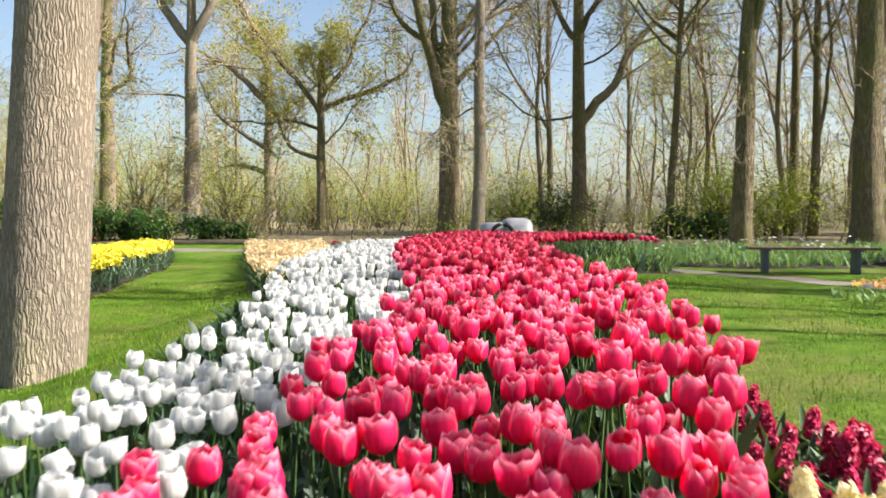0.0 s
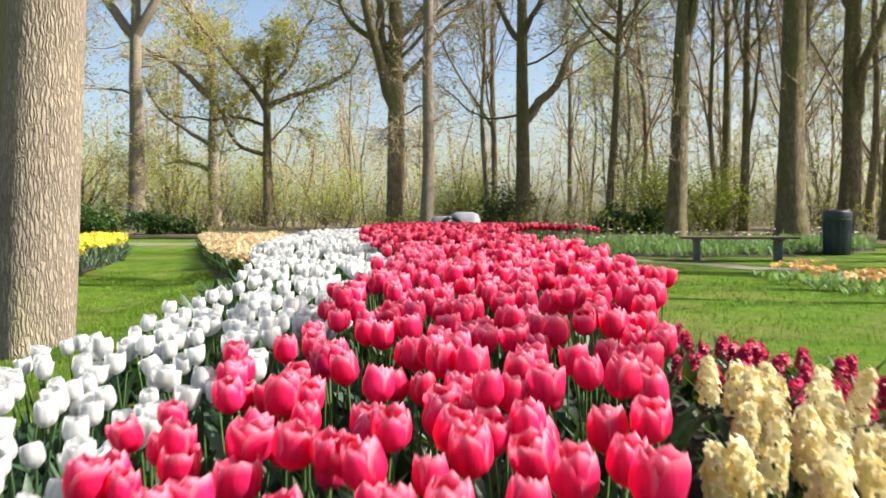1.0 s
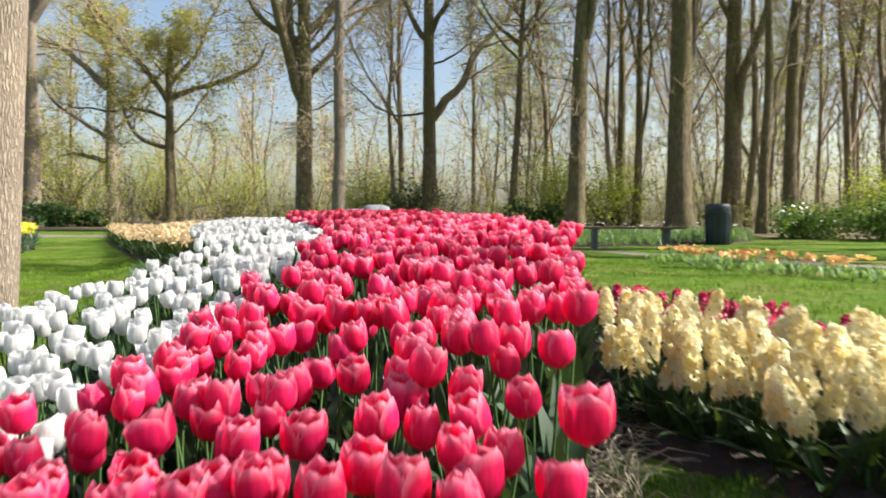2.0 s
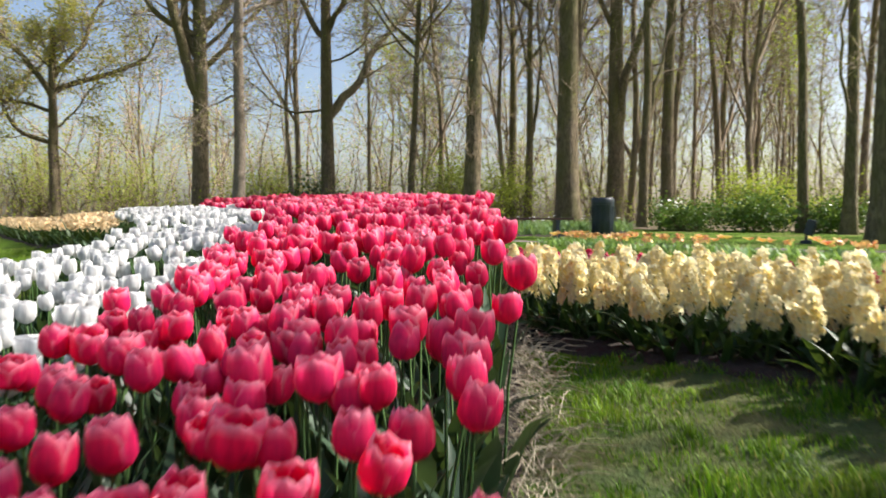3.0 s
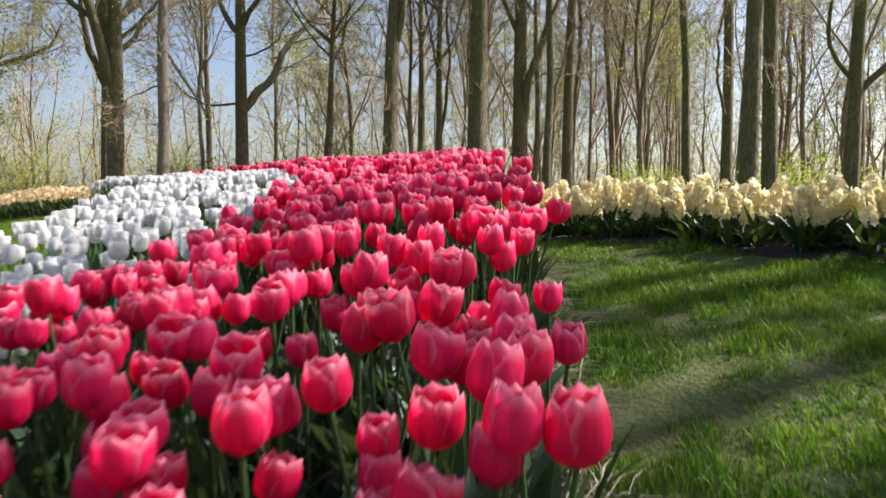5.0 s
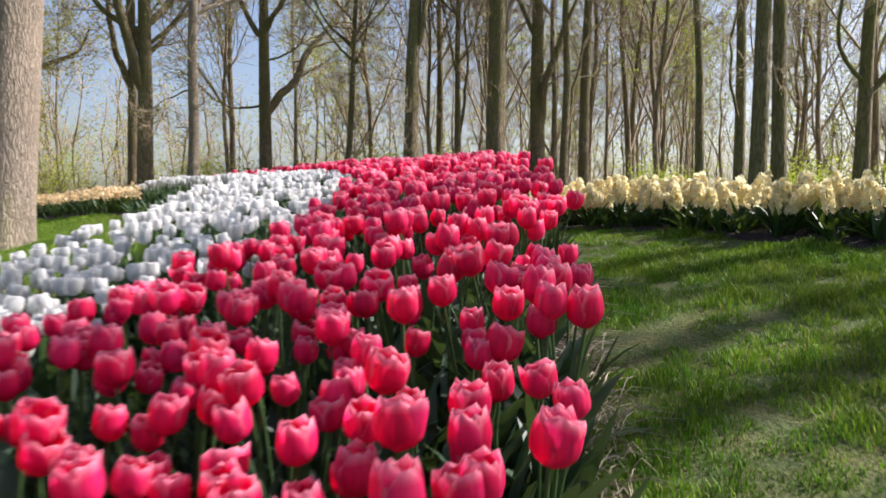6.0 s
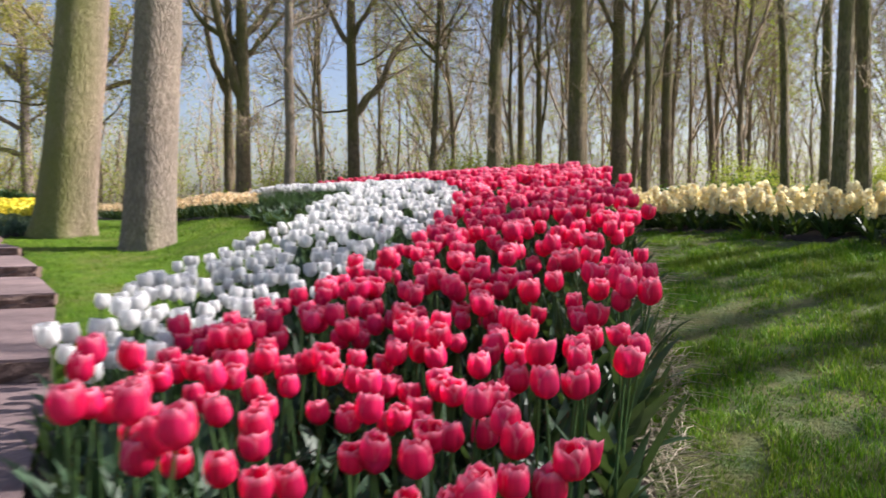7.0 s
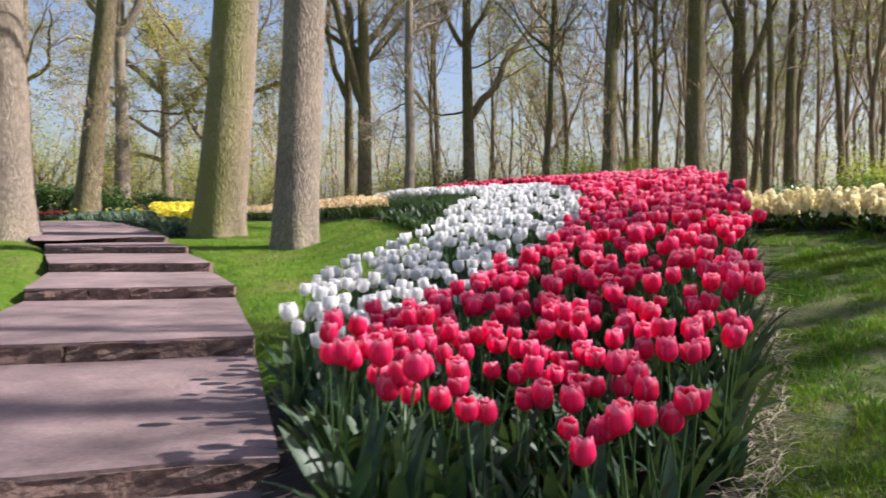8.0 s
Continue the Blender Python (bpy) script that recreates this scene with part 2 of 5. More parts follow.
def lawn_build(n, l, b):
    big = noise_tex(n, l, 0.9, 6.0, 0.6)
    mid = noise_tex(n, l, 5.0, 5.0, 0.65)
    fine = noise_tex(n, l, 70.0, 4.0, 0.7)
    col = ramp(n, l, mid, [(0.25, (0.050, 0.11, 0.010)), (0.5, (0.098, 0.18, 0.016)), (0.75, (0.155, 0.245, 0.026))])
    col = mixed(n, l, ramp(n, l, big, [(0.50, (0, 0, 0)), (0.68, (0.65, 0.65, 0.65))]), col, (0.22, 0.18, 0.075))
    col = mixed(n, l, 0.55, col, ramp(n, l, fine, [(0.3, (0.4, 0.4, 0.4)), (0.7, (1.45, 1.45, 1.45))]), "MULTIPLY")
    l.new(col, b.inputs["Base Color"])
    b.inputs["Roughness"].default_value = 0.9
    b.inputs["Specular IOR Level"].default_value = 0.1
    bumped(n, l, b, fine, 1.0, 0.03)


LAWN = material("lawn", lawn_build)
LITTER = plain_mat("leaf litter", (0.10, 0.075, 0.04), (0.20, 0.16, 0.075), 0.8, 0.95, 0.03, fine=14.0)
# ---------------------------------------------------------------- building helpers
rng = np.random.default_rng(7)


class Soup:
    """Collects verts and faces, with one value a vertex (how far along a petal or leaf)."""
    def __init__(self):
        self.v, self.f, self.a, self.n = [], [], [], 0

    def add(self, verts, faces, along=None):
        verts = np.asarray(verts, float)
        self.v.append(verts)
        self.f.append(np.asarray(faces, int) + self.n)
        self.a.append(np.zeros(len(verts)) if along is None else np.asarray(along, float))
        self.n += len(verts)

    def mesh(self, name, mat, smooth=True):
        me = bpy.data.meshes.new(name)
        v = np.concatenate(self.v)
        loops, starts, totals, at = [], [], [], 0
        for f in self.f:
            k = f.shape[1]
            loops.append(f.ravel())
            starts.append(at + k * np.arange(len(f)))
            at += k * len(f)
        loops, starts = np.concatenate(loops), np.concatenate(starts)
        me.vertices.add(len(v))
        me.vertices.foreach_set("co", v.astype(np.float32).ravel())
        me.loops.add(len(loops))
        me.loops.foreach_set("vertex_index", loops.astype(np.int32))
        me.polygons.add(len(starts))
        me.polygons.foreach_set("loop_start", starts.astype(np.int32))
        me.update(calc_edges=True)
        me.validate()
        me.polygons.foreach_set("use_smooth", np.full(len(me.polygons), smooth))
        at = me.attributes.new("along", "FLOAT", "POINT")
        at.data.foreach_set("value", np.concatenate(self.a).astype(np.float32))
        me.materials.append(mat)
        return me


def child(name, mesh, parent, label="", m=None):
    ob = new(name, mesh)
    ob.parent = parent
    if m is not None:
        ob.matrix_basis = m
    if label:
        ob["label"] = label
    return ob


def bm_mesh(name, bm, mat, smooth=False):
    me = bpy.data.meshes.new(name)
    bm.normal_update()
    bm.to_mesh(me)
    bm.free()
    me.materials.append(mat)
    if smooth:
        me.polygons.foreach_set("use_smooth", np.full(len(me.polygons), True))
    return me


def part(name, bm, mat, parent, label="", smooth=False):
    return child(name, bm_mesh(name, bm, mat, smooth), parent, label)


def box(bm, x0, x1, y0, y1, z0, z1, bevel=0.0, m=None):
    made = bmesh.ops.create_cube(bm, size=1.0)["verts"]
    bmesh.ops.scale(bm, vec=(x1 - x0, y1 - y0, z1 - z0), verts=made)
    bmesh.ops.translate(bm, vec=((x0 + x1) / 2, (y0 + y1) / 2, (z0 + z1) / 2), verts=made)
    if m is not None:
        bmesh.ops.transform(bm, matrix=m, verts=made)
    if bevel:
        edges = list({e for v in made for e in v.link_edges})
        bmesh.ops.bevel(bm, geom=edges, offset=bevel, segments=2, affect="EDGES", profile=0.5)


def tube(soup, pts, radii, sides, cap=True):
    """A tapered tube along a polyline, its rings kept from twisting."""
    pts = np.asarray(pts, float)
    radii = np.asarray(radii, float)
    k = len(pts)
    tan = np.gradient(pts, axis=0)
    tan /= np.linalg.norm(tan, axis=1, keepdims=True) + 1e-9
    ref = np.array([1.0, 0.0, 0.0]) if abs(tan[0, 0]) < 0.8 else np.array([0.0, 1.0, 0.0])
    u = ref - tan * (tan @ ref)[:, None]
    u /= np.linalg.norm(u, axis=1, keepdims=True) + 1e-9
    w = np.cross(tan, u)
    ang = np.arange(sides) * 2 * np.pi / sides
    ring = pts[:, None] + radii[:, None, None] * (np.cos(ang)[None, :, None] * u[:, None] + np.sin(ang)[None, :, None] * w[:, None])
    i = np.arange(k - 1)[:, None] * sides
    j = np.arange(sides)[None, :]
    jn = (j + 1) % sides
    faces = np.stack([i + j, i + jn, i + sides + jn, i + sides + j], -1).reshape(-1, 4)
    soup.add(ring.reshape(-1, 3), faces)


def smooth01(t):
    t = np.clip(t, 0.0, 1.0)
    return t * t * (3 - 2 * t)


# ---------------------------------------------------------------- the lie of the land
STEP_EDGES = [(-2.94, -2.30, 0.062), (-3.09, -0.47, 0.174), (-3.33, 1.60, 0.278), (-3.67, 3.23, 0.374), (-4.15, 5.32, 0.466), (-4.63, 6.90, 0.552)]
PATH_RIGHT = [(-2.95, -7.0), (-2.93, -2.30), (-3.05, -0.47), (-3.30, 1.60), (-3.64, 3.23), (-4.13, 5.32), (-4.63, 6.90), (-5.6, 9.2), (-7.4, 12.0), (-10.5, 15.0), (-15.0, 17.0)]
PATH_WIDTH = 1.65
STEP_LEFT = [(-4.72, -2.36), (-4.76, -0.44), (-4.91, 1.72), (-5.25, 3.57), (-5.90, 5.75), (-6.35, 7.40)]


def away(x, y, line):
    """Distance to a polyline, and the side: positive to the right of its run."""
    best = np.full(np.shape(x), 1e9)
    side = np.zeros(np.shape(x))
    for (ax, ay), (bx, by) in zip(line, line[1:]):
        dx, dy = bx - ax, by - ay
        t = np.clip(((x - ax) * dx + (y - ay) * dy) / (dx * dx + dy * dy), 0, 1)
        d = np.hypot(x - ax - t * dx, y - ay - t * dy)
        s = (x - ax) * dy - (y - ay) * dx
        near = d < best
        best = np.where(near, d, best)
        side = np.where(near, np.sign(s), side)
    return best * side


def land(x, y):
    """Height of the garden: a level top, falling away to the near left, where the steps climb."""
    x, y = np.asarray(x, float), np.asarray(y, float)
    s = np.maximum(0.88 * x + 0.47 * y, -7.0)
    hill = 0.82 - 0.26 * np.log1p(np.exp(0.62 - s)) + 0.012 * np.clip(y - 12, 0, 20) - 0.07 * smooth01((x - 1.5) / 3.0)
    walkside = np.clip(0.125 + 0.052 * y, -0.35, 0.72)
    k = smooth01((x + 3.0) / 1.1)
    k = np.maximum(k, smooth01((y - 14) / 10))
    return walkside * (1 - k) + hill * k


def inside(x, y, poly):
    x, y = np.asarray(x), np.asarray(y)
    hit = np.zeros(x.shape, bool)
    for (ax, ay), (bx, by) in zip(poly, poly[1:] + poly[:1]):
        c = ((ay > y) != (by > y)) & (x < (bx - ax) * (y - ay) / (by - ay + 1e-12) + ax)
        hit ^= c
    return hit


def scatter(poly, spacing, seed, jitter=0.32):
    """Staggered planting rows with jitter inside a bed's outline."""
    r = np.random.default_rng(seed)
    xs, ys = [p[0] for p in poly], [p[1] for p in poly]
    gx, gy = np.meshgrid(np.arange(min(xs), max(xs), spacing), np.arange(min(ys), max(ys), spacing * 0.87))
    gx = gx + (np.arange(gx.shape[0]) % 2)[:, None] * spacing / 2
    gx = gx.ravel() + r.normal(0, jitter * spacing, gx.size)
    gy = gy.ravel() + r.normal(0, jitter * spacing, gy.size)
    keep = inside(gx, gy, poly)
    return np.stack([gx[keep], gy[keep]], 1)


# ---------------------------------------------------------------- beds: outlines on the plan
RED_RIGHT = [(-2.02, -3.15), (-1.89, -2.97), (-1.55, -2.61), (-1.24, -2.18), (-0.99, -1.83), (-0.68, -1.27), (-0.38, -0.76), (-0.07, -0.18), (0.20, 0.40),
             (0.48, 1.15), (0.65, 1.80), (0.78, 2.40), (0.84, 3.30), (0.82, 4.80), (0.76, 6.40), (0.95, 8.20), (1.40, 10.0), (2.70, 11.3)]
RED_LEFT = [(0.10, 13.2), (-0.42, 8.90), (-0.40, 6.40), (-0.25, 5.00), (-0.12, 3.50), (-0.20, 3.10), (-0.30, 2.40), (-0.33, 2.00), (-0.47, 1.60), (-0.68, 0.80),
            (-0.97, 0.13), (-1.45, -0.67), (-1.90, -1.00), (-2.30, -1.30), (-2.60, -1.80), (-2.82, -2.40), (-2.84, -2.95), (-2.50, -2.82)]
RED_BED = RED_RIGHT + [(2.65, 12.5)] + RED_LEFT
WHITE_LEFT = [(-2.90, -2.55), (-2.93, -2.00), (-2.93, -1.40), (-2.73, -0.28), (-2.43, 0.45), (-2.05, 0.75), (-1.65, 1.40), (-1.35, 2.30), (-1.13, 2.55),
              (-0.98, 2.85), (-0.90, 3.40), (-1.10, 4.90), (-1.28, 6.20), (-1.26, 7.70), (-1.25, 10.5), (-0.15, 14.0)]
WHITE_BED = WHITE_LEFT + RED_LEFT[:-2]
CREAM_BED = [(0.45, 0.78), (0.62, 0.38), (0.80, 0.02), (0.87, -0.50), (1.02, -1.20), (1.38, -2.60), (2.05, -2.40), (1.60, -1.10), (1.38, -0.20), (1.27, 0.60), (1.08, 1.20), (0.78, 1.75)]
WINE_BED = [(0.80, 1.85), (1.12, 1.25), (1.31, 0.62), (1.42, -0.20), (1.64, -1.10), (2.10, -2.40), (2.40, -2.30), (2.0, -1.0), (1.80, -0.10), (1.66, 0.80), (1.42, 1.55), (1.18, 2.25), (0.98, 2.70)]
CREAM_FAR_BED = [(-1.42, 6.70), (-2.00, 8.20), (-2.65, 10.6), (-4.40, 17.4), (-2.60, 16.4), (-1.45, 10.2), (-1.40, 7.60)]
LEAF_CLUMP = [(-1.52, 3.20), (-1.38, 2.45), (-1.08, 3.20), (-1.16, 4.90), (-1.36, 6.20), (-1.62, 6.20)]
YELLOW_BED = [(-4.75, 7.3), (-4.40, 7.9), (-4.20, 9.2), (-4.25, 10.6), (-4.50, 12.6), (-5.30, 15.3), (-6.30, 16.8), (-8.40, 15.9), (-6.75, 12.6), (-5.45, 10.0), (-4.95, 8.6)]
MIXED_BED = [(3.70, 7.50), (3.60, 6.00), (3.85, 4.40), (4.70, 3.00), (5.20, 3.50), (4.70, 5.10), (4.50, 6.60), (4.75, 8.10)]
GREEN_BED = [(1.35, 9.6), (1.9, 10.6), (3.2, 13.0), (6.0, 12.2), (9.5, 14.2), (11.0, 17.0), (3.0, 17.0), (2.6, 13.4), (3.4, 11.6), (3.4, 11.0), (1.6, 9.7)]
EAST_PATH = [(1.9, 14.6), (3.0, 12.55), (4.2, 11.1), (5.2, 9.4), (5.5, 7.6), (6.2, 5.6), (8.0, 3.6), (12.0, 2.0), (20.0, 1.0)]
NORTH_PATH = [(-30.0, 19.0), (-15.0, 19.4), (-8.0, 19.6), (-4.0, 19.0), (-1.5, 19.6), (2.0, 16.0)]


# ---------------------------------------------------------------- ground, beds of soil, paths
def sheet(name, xs, ys, height, mat, keep=None):
    gx, gy = np.meshgrid(xs, ys)
    v = np.stack([gx.ravel(), gy.ravel(), height(gx, gy).ravel()], 1)
    w = len(xs)
    i = (np.arange(len(ys) - 1)[:, None] * w + np.arange(w - 1)[None]).ravel()
    f = np.stack([i, i + 1, i + w + 1, i + w], 1)
    if keep is not None:
        c = v[f].mean(1)
        f = f[keep(c[:, 0], c[:, 1])]
    s = Soup()
    s.add(v, f)
    return new(name, s.mesh(name, mat))


def ripple(x, y, size, amp):
    return amp * (np.sin(x * 2.1 / size + 1.3 * np.sin(y * 1.7 / size)) + np.sin(y * 2.6 / size + 1.1 * np.sin(x * 1.9 / size))) / 2


def ground_height(x, y):
    z = land(x, y) + ripple(x, y, 0.6, 0.012)
    off = away(x, y, PATH_RIGHT)                       # the stepped walk lies in a shallow bed of its own
    z = z - 0.10 * smooth01((0.03 - np.abs(off + PATH_WIDTH / 2) + PATH_WIDTH / 2) / 0.12)
    for line in (EAST_PATH, NORTH_PATH):
        z = z - 0.05 * smooth01(((0.45 if line is EAST_PATH else 0.6) - np.abs(away(x, y, line))) / 0.2)
    return z


far = np.geomspace(0.35, 260.0, 42)
gx_line = np.concatenate([-9.0 - far[::-1], np.arange(-9.0, 9.01, 0.15), 9.0 + far])
gy_line = np.concatenate([-8.0 - far[::-1], np.arange(-8.0, 14.01, 0.15), 14.0 + far])
ground = tagged(sheet("ground", gx_line, gy_line, ground_height, LAWN), "sunlit mown green lawn with thin pale patches", "lawn", kind="structure")


WOOD_EDGE = [(-240, 21.6), (-14, 21.8), (-6, 21.4), (0, 20.6), (4, 18.6), (9, 18.0), (12, 16.4), (15, 13.5), (17.5, 9.5), (20, 6.0), (30, 2.0), (240, -20), (240, 255), (-240, 255)]
tagged(sheet("woodland_floor", gx_line, gy_line, lambda x, y: ground_height(x, y) + 0.02, LITTER, lambda x, y: inside(x, y, WOOD_EDGE)), "brown leaf litter under the trees", "ground", kind="structure")


def bed_soil(name, poly, label, grow=0.10, lift=0.025):
    """A low mound of dark soil under a bed, a little wider than its planting."""
    xs, ys = [p[0] for p in poly], [p[1] for p in poly]
    step = 0.06 if max(ys) < 4 else 0.12

    def edge(x, y):
        d = np.abs(away(x, y, poly + poly[:1]))
        return np.where(inside(x, y, poly), d, -d)
    ob = sheet(name, np.arange(min(xs) - 0.3, max(xs) + 0.3, step), np.arange(min(ys) - 0.3, max(ys) + 0.3, step),
               lambda x, y: land(x, y) + ripple(x, y, 0.6, 0.012) - 0.03 + (0.03 + lift) * smooth01((edge(x, y) + grow) / grow) + ripple(x, y, 0.05, 0.008),
               SOIL, lambda x, y: edge(x, y) > -grow)
    return tagged(ob, label, "flower bed", kind="structure")


TULIP_BED = RED_RIGHT + [(2.65, 12.5), (0.10, 13.2), (-0.15, 14.0)] + WHITE_LEFT[::-1][1:] + [(-2.84, -2.98), (-2.50, -2.92)]
bed_soil("tulip_bed", TULIP_BED, "dark bare soil bed planted with red and white tulips")
bed_soil("hyacinth_bed", CREAM_BED[:6] + WINE_BED[6:], "dark bare soil bed under cream and crimson hyacinths")
bed_soil("cream_bed", CREAM_FAR_BED, "soil bed under peach cream flowers beside the lawn")
bed_soil("daffodil_bed", YELLOW_BED, "soil bed under yellow daffodils beside the walk", 0.03)
bed_soil("leaf_bed", GREEN_BED, "soil bed under green leaves not yet in flower")


def strip(name, line, half, mat, label, lift):
    """A path of even width that lies on the land."""
    s = Soup()
    pts = []
    for (ax, ay), (bx, by) in zip(line, line[1:]):
        k = max(2, int(math.hypot(bx - ax, by - ay) / 0.3))
        pts += [(ax + (bx - ax) * i / k, ay + (by - ay) * i / k) for i in range(k)]
    pts = np.array(pts + [line[-1]])
    for _ in range(12):
        pts[1:-1] = (pts[:-2] + 2 * pts[1:-1] + pts[2:]) / 4
    tan = np.gradient(pts, axis=0)
    tan /= np.linalg.norm(tan, axis=1, keepdims=True)
    side = np.stack([tan[:, 1], -tan[:, 0]], 1)
    rows = [pts + side * half * k for k in (-1, -0.5, 0, 0.5, 1)]
    v = np.concatenate([np.column_stack([r, land(r[:, 0], r[:, 1]) + ripple(r[:, 0], r[:, 1], 0.6, 0.012) + lift]) for r in rows])
    n = len(pts)
    i = np.concatenate([k * n + np.arange(n - 1) for k in range(4)])
    s.add(v, np.stack([i, i + n, i + n + 1, i + 1], 1))
    return tagged(new(name, s.mesh(name, mat)), label, "path", kind="structure")


strip("path_east", EAST_PATH, 0.30, ASPHALT, "narrow grey-pink gravel path beside the lawn", -0.012)
strip("path_north", NORTH_PATH, 0.5, ASPHALT, "pale grey path crossing behind the lawn", -0.012)
# the level walk above the steps
strip("path_upper", [(-4.63 - 0.85, 6.93), (-6.4, 9.6), (-8.1, 12.6), (-11.0, 15.8), (-15.0, 18.0), (-24.0, 20.0)], 0.87, STONE, "reddish paved walk above the steps", 0.045)


def stair_walk():
    """Broad, low steps of reddish stone; each has a rough riser of two or three blocks and a long tread."""
    stairs = tagged(new("garden_steps"), "broad low garden steps of reddish stone with rough risers", "steps", kind="structure")
    rights = [(-2.85, -4.40, -0.045)] + STEP_EDGES + [(-5.15, 8.2, 0.575)]
    lefts = [(-4.70, -4.40)] + STEP_LEFT + [(-6.95, 8.9)]
    r = np.random.default_rng(3)
    for i, (x, y, z) in enumerate(rights[:-1]):
        nx, ny, _ = rights[i + 1]
        (px0, py0), (px1, py1) = lefts[i], lefts[i + 1]
        ex, ey = px0 - x, py0 - y
        wide = math.hypot(ex, ey)
        lx, ly = ex / wide, ey / wide                   # along the riser, towards its left end
        dirx, diry = ly, -lx                            # into the slope
        bm = bmesh.new()
        n_u, n_v = 12, 12
        grid = []
        for a in range(n_u + 1):
            row = []
            for c in range(n_v + 1):
                u, w = a / n_u, c / n_v
                px = (x + (nx - x) * u) * (1 - w) + (px0 + (px1 - px0) * u) * w
                py = (y + (ny - y) * u) * (1 - w) + (py0 + (py1 - py0) * u) * w
                rough = 0.012 * math.sin(w * 19 + i) + 0.008 * math.sin(w * 47 + 2 * i) if a == 0 else 0.0
                row.append(bm.verts.new((px - dirx * rough, py - diry * rough, z - (0.008 if a == 0 else 0.0) + 0.003 * math.sin(7 * u + 5 * w + i))))
            grid.append(row)
        for a in range(n_u):
            for c in range(n_v):
                bm.faces.new((grid[a][c], grid[a + 1][c], grid[a + 1][c + 1], grid[a][c + 1]))
        rim = [e for e in bm.edges if e.is_boundary]
        made = bmesh.ops.extrude_edge_only(bm, edges=rim)["geom"]
        for v in [q for q in made if isinstance(q, bmesh.types.BMVert)]:
            v.co.z -= 0.018
        part("tread", bm, STONE, stairs)
        cuts = [0.0] + sorted(r.uniform(0.25, 0.75, 2 if i % 2 else 1).tolist()) + [1.0]
        for c0, c1 in zip(cuts, cuts[1:]):
            bm = bmesh.new()
            cols, rows_ = max(3, int((c1 - c0) * 22)), 4
            rnd = [[r.normal(0, 0.008) for _ in range(rows_ + 1)] for _ in range(cols + 1)]
            face = [[bm.verts.new((x + lx * wide * (c0 + 0.004 + (c1 - c0 - 0.008) * a / cols) - dirx * (rnd[a][b] + 0.004),
                                   y + ly * wide * (c0 + 0.004 + (c1 - c0 - 0.008) * a / cols) - diry * (rnd[a][b] + 0.004),
                                   z - 0.019 - 0.11 * b / rows_ - (0.05 if b == rows_ else 0))) for b in range(rows_ + 1)] for a in range(cols + 1)]
            for a in range(cols):
                for b in range(rows_):
                    bm.faces.new((face[a][b], face[a][b + 1], face[a + 1][b + 1], face[a + 1][b]))
            rim = [e for e in bm.edges if e.is_boundary]
            made = bmesh.ops.extrude_edge_only(bm, edges=rim)["geom"]
            for v in [q for q in made if isinstance(q, bmesh.types.BMVert)]:
                v.co.x, v.co.y = v.co.x + dirx * 0.12, v.co.y + diry * 0.12
            part("riser_block", bm, RISER, stairs)
    return stairs


stair_walk()

# ---------------------------------------------------------------- flowers
def petal_grid(height, width, belly, flare, az, steps, cols, inner=0.0, square=0.0, wave=0.0, point=0.0):
    """One tulip petal as a curved sheet of a cup with a blunt round top: verts, faces, how far along."""
    v, a = [], []
    rows = len(steps) - 1
    for t in steps:
        if t < 0.42:
            r = belly * (0.16 + 0.84 * math.sin(math.pi / 2 * (t / 0.42) ** 0.72))
        else:
            r = belly * (1.0 - (0.28 - 0.12 * square) * ((t - 0.42) / 0.58) ** 2)
        r += flare * t * t - inner
        q = (t - 0.45) / 0.55
        half = width * (0.42 + 0.58 * math.sin(math.pi / 2 * min(1.0, t / 0.45)) if t < 0.45 else max(0.04, 1 - abs(q) ** (4.8 - 1.6 * point + 2.6 * square)) ** 0.6)
        for j in range(cols + 1):
            s = 2 * j / cols - 1
            ang = az + s * half
            rr = r * (1 - 0.06 * s * s) + 0.0022 * (1 - abs(s)) * t
            v.append((rr * math.cos(ang), rr * math.sin(ang), height * t - (0.05 - 0.04 * square) * height * s * s * t + wave * math.sin(4 * s + az * 3) * t))
            a.append(min(1.0, max(t ** 3.0, 0.85 * abs(s) ** 2.6 * min(1.0, 0.25 + 1.2 * t))))
    f = []
    for i in range(rows):
        for j in range(cols):
            k = i * (cols + 1) + j
            f.append((k, k + 1, k + cols + 2, k + cols + 1))
    return v, f, a


FINE_STEPS, COARSE_STEPS = (0.0, 0.12, 0.28, 0.46, 0.66, 0.83, 0.94, 1.0), (0.0, 0.22, 0.5, 0.84, 1.0)
MID_STEPS, FAR_STEPS = (0.0, 0.14, 0.34, 0.60, 0.84, 0.95, 1.0), (0.0, 0.4, 0.85, 1.0)


